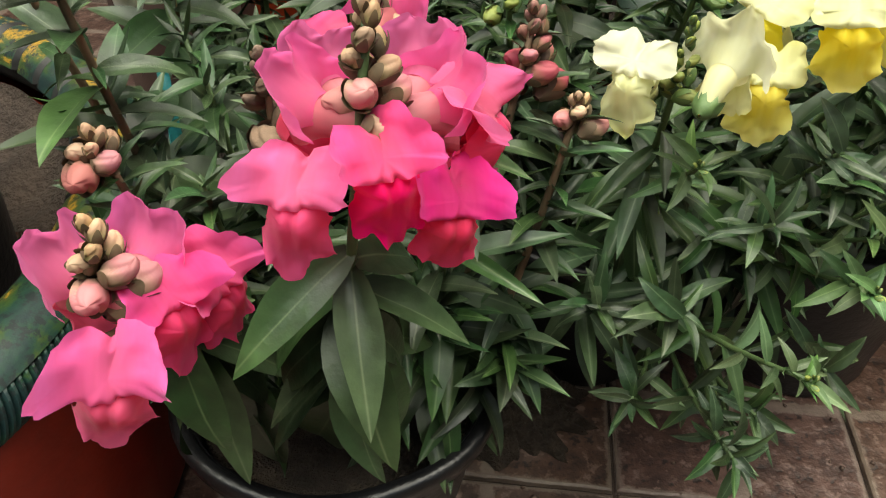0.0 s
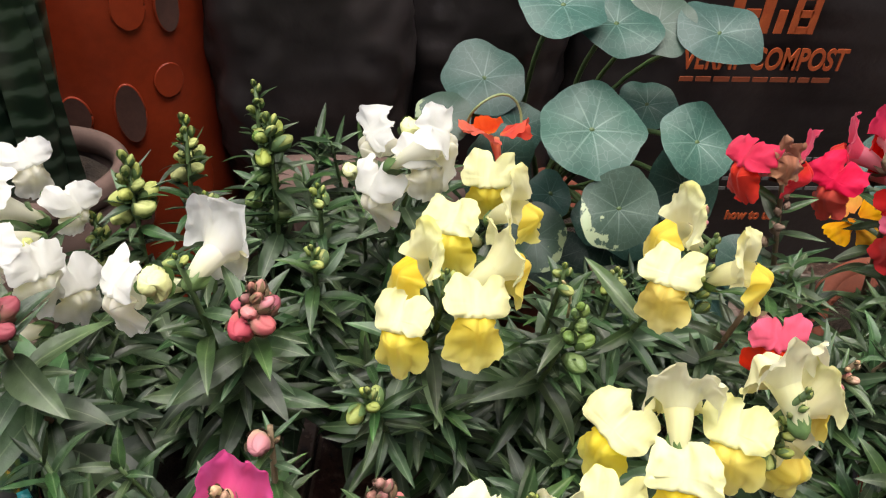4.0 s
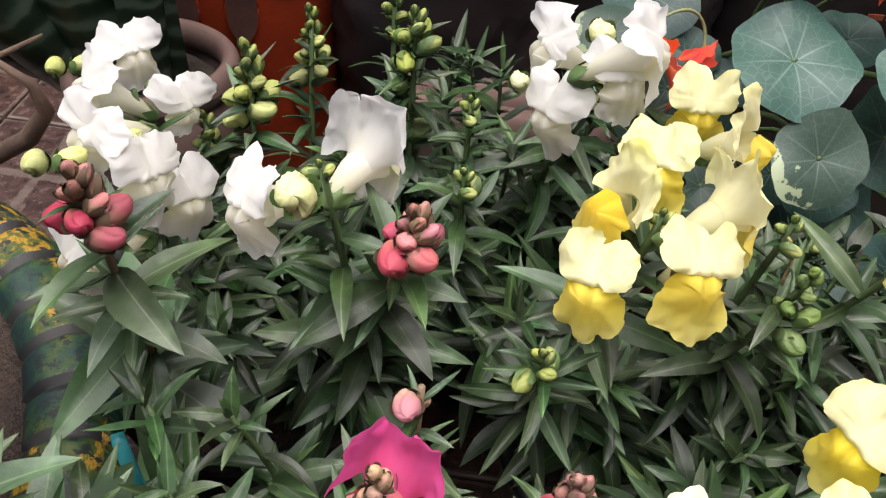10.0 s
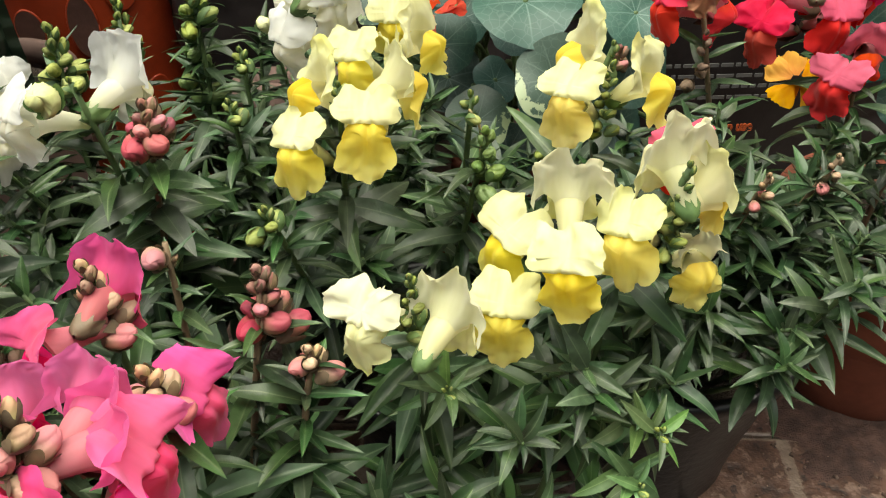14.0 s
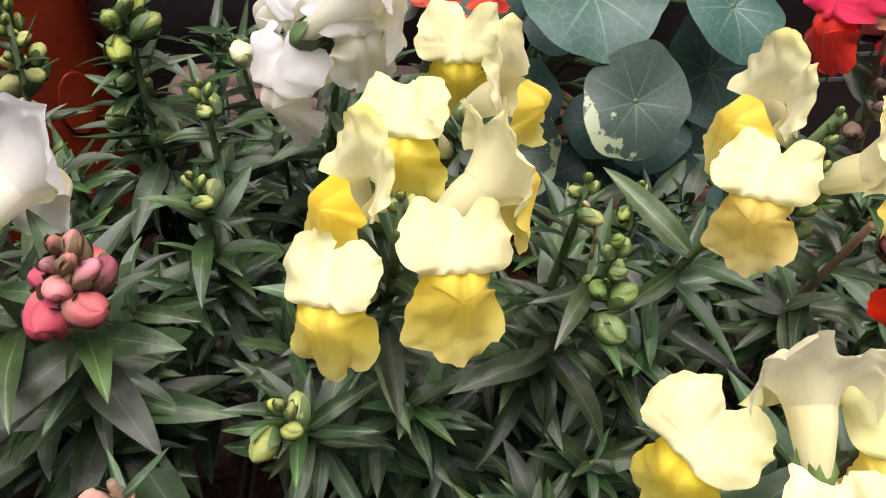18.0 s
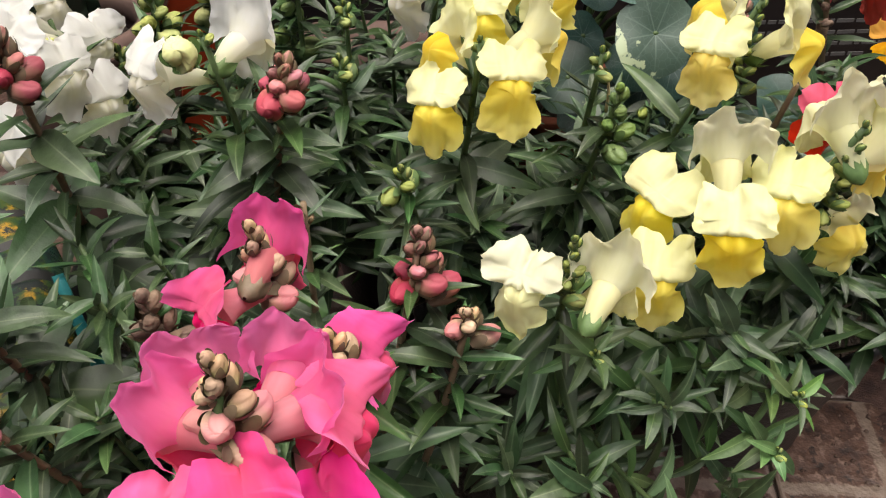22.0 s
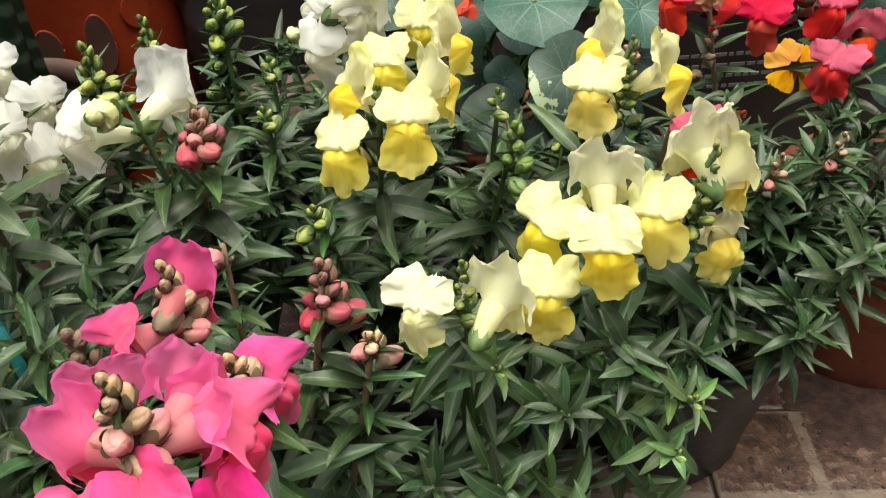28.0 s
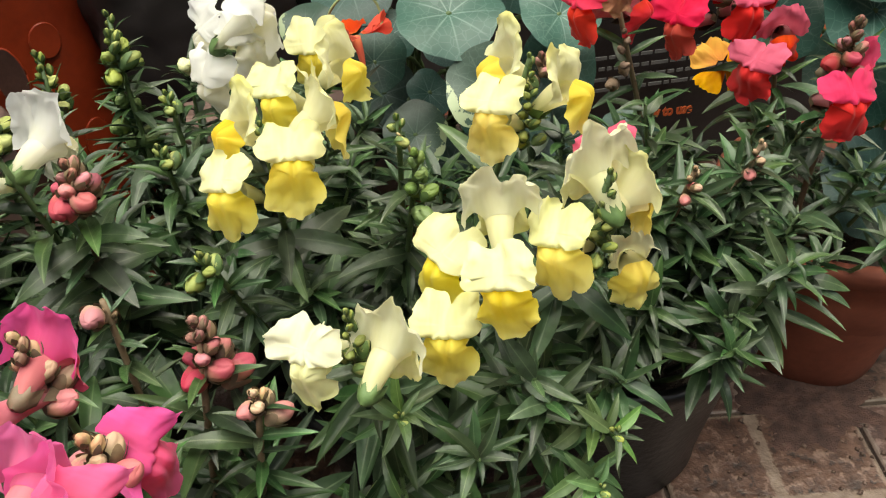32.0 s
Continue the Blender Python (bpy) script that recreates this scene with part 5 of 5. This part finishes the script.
nasturtium((0.47, 0.5, 0.13), RIGHT_LEAVES, "nasturtium with large round green leaves beside red flowers", 4, [(0.327, 0.474, 0.262, 30, -20, 0.95, GOLD_PETAL), (0.42, 0.49, 0.36, 12, 0, 0.9, GOLD_PETAL)])

# ---- painted tyre used as a planter, with a black pot and leafy plants in it ----
TYRE, RING, CREST, TUBE = (-0.36, 0.268, 0.0), 0.210, 0.192, 0.0185
tyre = thing("painted_tyre", TYRE, "old tyre painted green and yellow over red, used as a planter", "tyre")
under("rubber", mesh_of("rubber", *lathe([(RING + (TUBE - 0.003) * math.cos(q), CREST + (TUBE - 0.003) * math.sin(q)) for q in [2 * math.pi * k / 16 for k in range(17)]], 90), RUBBER), tyre)
under("sidewall", mesh_of("sidewall", *lathe([(RING + 0.0165, CREST - 0.006), (RING + 0.014, 0.15), (RING + 0.008, 0.10), (RING + 0.002, 0.012), (RING - 0.01, 0.0), (RING - 0.028, 0.012), (RING - 0.018, CREST - 0.01)], 120, lambda a, z: 0.0006 * math.sin(40 * a) + 0.0012 * noise.noise(Vector((7 * math.cos(a), 7 * math.sin(a), 30 * z)))), RED_PAINT), tyre)
GROOVES = 48


def grooved(v):
    """Deep cuts across the back half of the crest, worn away in front."""
    return math.sin(2 * math.pi * v) > 0.12 and (v * GROOVES) % 1.0 < 0.13


def crown(u, v):
    """The painted crest of the tyre."""
    th, t = 2 * math.pi * v, radians(38 + 125 * u)
    swell = TUBE + 0.0022 + 0.0009 * noise.noise(Vector((9 * math.cos(th), 9 * math.sin(th), 5 * u))) - (0.0032 if grooved(v) else 0.0)
    d = RING + swell * math.cos(t)
    return (d * math.cos(th), d * math.sin(th), CREST + 0.93 * swell * math.sin(t))


def ribs(u, v):
    """Fine slanting ribs on the outer shoulder."""
    k = round(v * 1260)
    th, t = 2 * math.pi * (k / 1260 + 0.006 * u), radians(-22 + 64 * u)
    swell = TUBE + 0.0008 + (0.0018 if k % 3 else -0.001) * min(1.0, 6 * u, 6 * (1 - u))
    d = RING + swell * math.cos(t)
    return (d * math.cos(th), d * math.sin(th), CREST + 0.93 * swell * math.sin(t))


crest = mesh_of("crown", *sheet(12, 576, crown), PAINT)
# Groove faces take black rubber so that colour deepens the shade in the cuts.
crest.materials.append(RUBBER)
crest.polygons.foreach_set("material_index", [1 if grooved(((i % 576) + 0.5) / 576) else 0 for i in range(len(crest.polygons))])
under("crown", crest, tyre, "teal, green and yellow brushed paint")
under("tread", mesh_of("tread", *sheet(8, 1260, ribs), PAINT, False), tyre)


def earth(u, v):
    a, d = 2 * math.pi * v, (RING - 0.018) * u
    q = Vector((d * math.cos(a), d * math.sin(a), 0))
    return (q.x, q.y, 0.15 + 0.03 * u ** 5 + 0.012 * noise.noise(q * 25) + 0.004 * noise.noise(q * 90) + 0.002 * noise.noise(q * 220))


EARTH = plain_material("dry_brown_earth", (0.026, 0.018, 0.014), (0.06, 0.042, 0.032), 30, 0.95, 0.8, 0.006)
dirt = new("soil", mesh_of("soil", *sheet(34, 120, earth), EARTH))
dirt.location = TYRE
tagged(dirt, "dry brown soil inside the painted tyre", "soil", kind="stuff")

# a dry cone lying on that soil
cone = thing("pine_cone", (-0.207, 0.300, 0.152), "small dry brown cone with open scales lying on soil", "cone")
under("core", mesh_of("core", *lathe([(0.001, 0.0), (0.009, 0.002), (0.010, 0.008), (0.006, 0.014), (0.0008, 0.017)], 14), DEAD), cone)
scale_me = mesh_of("scale", *sheet(4, 4, lambda u, v: (0.0042 * (2 * v - 1) * math.sin(math.pi * (0.25 + 0.7 * u)), 0.008 * u, 0.0022 * u * u + 0.0008 * (2 * v - 1) ** 2)), DEAD)
for i in range(34):
    k = i / 34
    ob = under("scale", scale_me, cone)
    ob.matrix_basis = pose(0, 0, 0.002 + 0.013 * k, 0, 0, 137.5 * i) @ pose(0, 0.008 * (1 - 0.7 * k), 0, 5 + 55 * k, 0, 0)

# variegated plant leaning out of the tall black pot
def big_leaf(name, mat, length, width, droop):
    def point(u, v):
        w = width * math.sin(math.pi * (0.05 + 0.95 * u) ** 0.85) ** 0.7
        x = 2 * v - 1
        a = droop * u
        return (x * w, length * math.sin(a) / droop, -length * (1 - math.cos(a)) / droop + 0.3 * abs(x) * w + 0.06 * w * math.sin(8 * u + 3 * x))
    return mesh_of(name, *sheet(14, 8, point), mat)


croton = thing("variegated_plant", (-0.29, 0.29, 0.262), "leafy plant with cream and pale green variegated leaves", "plant")
WIDE = [big_leaf("leaf", m, 0.11, 0.027, 0.45) for m in (CREAM_LEAF, GREY_LEAF, YELLOW_LEAF)]
for x, y, z, yaw, tip, roll, s, k in ((-0.252, 0.291, 0.380, -96, -4, 46, 1.12, 0), (-0.252, 0.312, 0.325, -94, -2, 42, 0.95, 1), (-0.205, 0.246, 0.352, -150, -42, 20, 0.62, 2), (-0.30, 0.38, 0.40, -40, 5, 0, 0.8, 0), (-0.31, 0.26, 0.37, -160, 0, 0, 0.9, 1), (-0.32, 0.34, 0.40, 60, 10, 0, 1.0, 0), (-0.33, 0.30, 0.36, 140, 5, 0, 1.0, 1)):
    put("leaf", WIDE[k], croton, pose(x, y, z, 0, 0, yaw) @ pose(0, 0, 0, tip, roll, 0) @ Matrix.Diagonal((s, s, s, 1)), ("cream leaf with a pinkish midrib", "dull grey-green leaf", "yellowed leaf")[k])
    me = mesh_of("stalk", *pipe([q - croton.location for q in arc((-0.29, 0.29, 0.262), (x, y, z), (0, 0, 0.015), 8)], [0.0022] * 9, 6), STEM)
    under("stalk", me, croton)
twig = thing("twig", (-0.32, 0.30, 0.262), "bare curved brown twig with a dry hooked tip", "twig")
curve_pts = [Vector(q) for q in ((-0.32, 0.30, 0.262), (-0.28, 0.308, 0.318), (-0.21, 0.305, 0.346), (-0.17, 0.302, 0.357), (-0.139, 0.3, 0.366), (-0.121, 0.3, 0.376), (-0.108, 0.298, 0.385), (-0.101, 0.297, 0.394), (-0.102, 0.297, 0.401), (-0.109, 0.297, 0.407))]
under("branch", mesh_of("branch", *pipe([q - twig.location for q in curve_pts], [0.003, 0.003, 0.0028, 0.0027, 0.0026, 0.0025, 0.0023, 0.002, 0.0014, 0.0007], 8), BARK), twig)
under("branch", mesh_of("branch", *pipe([q - twig.location for q in arc((-0.27, 0.33, 0.272), (-0.171, 0.425, 0.334), (0, 0, 0.012), 8)], [0.0014] * 8 + [0.0007], 6), BARK), twig)
stake = thing("plant_label", (-0.117, 0.30, 0.12), "turquoise plastic plant stake pushed into the soil", "plant stake")
under("blade", mesh_of("blade", *pipe([(0, 0, 0), (0.004, -0.006, 0.08), (0.008, -0.012, 0.15)], [0.004, 0.004, 0.003], 4), TEAL), stake)

# snake plant
clod = new("soil", mesh_of("soil", *lathe([(0.038, 0.222), (0.028, 0.227), (0.015, 0.225), (0.0005, 0.228)], 40, lambda a, z: 0.001 * math.sin(5 * a)), SOIL))
clod.location = (-0.19, 0.56, 0)
tagged(clod, "dark crumbly potting soil filling a clay bowl", "soil", kind="stuff")
snake = thing("snake_plant", (-0.19, 0.56, 0.2), "snake plant with stiff dark banded leaves", "plant")
def strap(u, v):
    w = 0.024 * (0.75 + 0.5 * u) * (1 - max(0, u - 0.6) ** 2 * 4.5)
    x = 2 * v - 1
    return (x * w, 0.010 * x * x + 0.015 * u * u, 0.42 * u)


def banded_material():
    """Dark green with uneven pale bands across the leaf."""
    m, t, p = material("snake_plant_banding")
    v = coords(t)
    w = node(t, "ShaderNodeTexWave", Scale=11.0, Distortion=5.0, Detail=3.0, Detail_Scale=2.5)
    w.bands_direction = "Z"
    t.links.new(v, w.inputs["Vector"])
    c = ramp(t, w.outputs["Fac"], [(0.3, (0.006, 0.014, 0.008)), (0.62, (0.011, 0.025, 0.013)), (0.92, (0.042, 0.064, 0.044))])
    t.links.new(c, p.inputs["Base Color"])
    p.inputs["Roughness"].default_value = 0.3
    return m


BANDED = banded_material()
blade = mesh_of("leaf", *sheet(16, 8, strap), BANDED)
# The last four leaves are added to cover tiles where dark pot shade falls.
for x, y, yaw, tip, s in ((-0.205, 0.545, 8, -9, 0.66), (-0.183, 0.55, 58, 3, 0.62), (-0.184, 0.565, -25, 2, 0.55), (-0.212, 0.562, 20, -12, 0.62), (-0.194, 0.578, 70, -6, 0.66), (-0.206, 0.576, 0, -18, 0.64), (-0.198, 0.558, -10, -14, 0.7), (-0.214, 0.565, 12, -24, 0.68), (-0.212, 0.552, 24, -31, 0.66), (-0.208, 0.545, 6, -39, 0.6), (-0.216, 0.57, 30, -46, 0.6)):
    put("leaf", blade, snake, pose(x, y, 0.205, 0, 0, yaw) @ pose(0, 0, 0, 6, tip, 0) @ Matrix.Diagonal((s * 1.4, s * 1.4, s, 1)))

# ---- floor tiles ----
tile_r = random.Random(12)
PITCH, TURNED = 0.0778, radians(-6)


def tile_mesh(seed):
    """A square tile, its edges worn round."""
    r = random.Random(seed)
    off = Vector((r.uniform(0, 9), r.uniform(0, 9), 0))
    half = PITCH - 0.0011
    levels = [(half, -0.004), (half - 0.0004, -0.001), (half - 0.0018, 0.0)]
    verts, faces, n = [], [], 40
    for d, z in levels:
        for k in range(n):
            a = 2 * math.pi * k / n
            m = d / max(abs(math.cos(a)), abs(math.sin(a)))
            q = Vector((m * math.cos(a), m * math.sin(a), z))
            q += 0.0007 * Vector((noise.noise(q * 90 + off), noise.noise(q * 90 - off), 0))
            verts.append(tuple(q))
    for i in range(len(levels) - 1):
        for k in range(n):
            faces.append((i * n + k, i * n + (k + 1) % n, (i + 1) * n + (k + 1) % n, (i + 1) * n + k))
    faces.append(tuple(2 * n + k for k in range(n)))
    return mesh_of("tile", verts, faces, TILE, False)


TILES = [tile_mesh(s) for s in range(5)]
for i in range(-6, 6):
    for j in range(-6, 6):
        x, y = PITCH * (2 * i + 1), PITCH * (2 * j)
        gx = 0.275 + x * math.cos(TURNED) - y * math.sin(TURNED)
        gy = 0.333 + x * math.sin(TURNED) + y * math.cos(TURNED)
        if gy > 0.9:
            continue
        ob = under("tile", tile_r.choice(TILES), floor_ob)
        ob.matrix_basis = pose(gx, gy, tile_r.uniform(-0.0006, 0.0006), 0, 0, -6 + 90 * tile_r.randrange(4))


# ---- earth and litter spilt between the pots ----
def heap(u, v):
    a = 2 * math.pi * v
    d = (0.044 + 0.024 * noise.noise(Vector((2.4 * math.cos(a), 2.4 * math.sin(a), 4))) + 0.008 * noise.noise(Vector((9 * math.cos(a), 9 * math.sin(a), 4)))) * u
    q = Vector((1.3 * d * math.cos(a), d * math.sin(a), 0))
    return (q.x, q.y, 0.016 * (1 - u) + min(1.0, 3 * (1 - u)) * (0.012 * abs(noise.noise(q * 50)) + 0.010 * abs(noise.noise(q * 140)) + 0.003 * noise.noise(q * 400)) + 0.0006)


spilt = new("spilt_earth", mesh_of("spilt_earth", *sheet(44, 150, heap), SOIL))
spilt.location = (0.046, 0.335, 0)
tagged(spilt, "dark spilt earth heaped on the tiles between the pots", "soil", kind="stuff")


def film(u, v):
    """A thin uneven layer of trodden earth."""
    a = 2 * math.pi * v
    d = (0.05 + 0.03 * noise.noise(Vector((2 * math.cos(a), 2 * math.sin(a), 9))) + 0.014 * noise.noise(Vector((8 * math.cos(a), 8 * math.sin(a), 9)))) * u
    q = Vector((d * math.cos(a), 0.8 * d * math.sin(a), 0))
    return (q.x, q.y, 0.0006 + (1 - u ** 4) * (0.0012 + 0.0022 * abs(noise.noise(q * 70)) + 0.0016 * noise.noise(q * 190)))


TRODDEN = plain_material("trodden_earth", (0.022, 0.010, 0.0075), (0.075, 0.038, 0.029), 75, 0.75, 0.6, 0.003)
trodden = new("trodden_earth", mesh_of("trodden_earth", *sheet(40, 120, film), TRODDEN))
trodden.location = (0.41, 0.4, 0)
tagged(trodden, "thin layer of reddish brown earth trodden on the tiles", "soil", kind="stuff")


# ---- crumbs of earth fallen on the tiles ----
crumb_r = random.Random(31)
verts, faces = [], []
for i in range(260):
    x, y = (crumb_r.gauss(0.4, 0.06), crumb_r.gauss(0.34, 0.05)) if i % 2 else (crumb_r.uniform(-0.05, 0.5), crumb_r.gauss(0.26, 0.06))
    s = crumb_r.uniform(0.0008, 0.0026)
    n = len(verts)
    for dx, dy, dz in ((1, 0, 0), (0, 1, 0), (-1, 0, 0), (0, -1, 0), (0.2, 0.1, 1), (0, 0, -0.3)):
        verts.append((x + s * dx * crumb_r.uniform(0.6, 1.2), y + s * dy * crumb_r.uniform(0.6, 1.2), 0.0008 + 0.8 * s * dz))
    faces += [(n, n + 1, n + 4), (n + 1, n + 2, n + 4), (n + 2, n + 3, n + 4), (n + 3, n, n + 4), (n + 1, n, n + 5), (n + 2, n + 1, n + 5), (n + 3, n + 2, n + 5), (n, n + 3, n + 5)]
CRUMB = plain_material("earth_crumbs", (0.05, 0.03, 0.022), (0.15, 0.1, 0.08), 90, 0.9)
tagged(new("soil_crumbs", mesh_of("soil_crumbs", verts, faces, CRUMB)), "small brown crumbs of earth scattered on the floor tiles", "soil", kind="stuff")
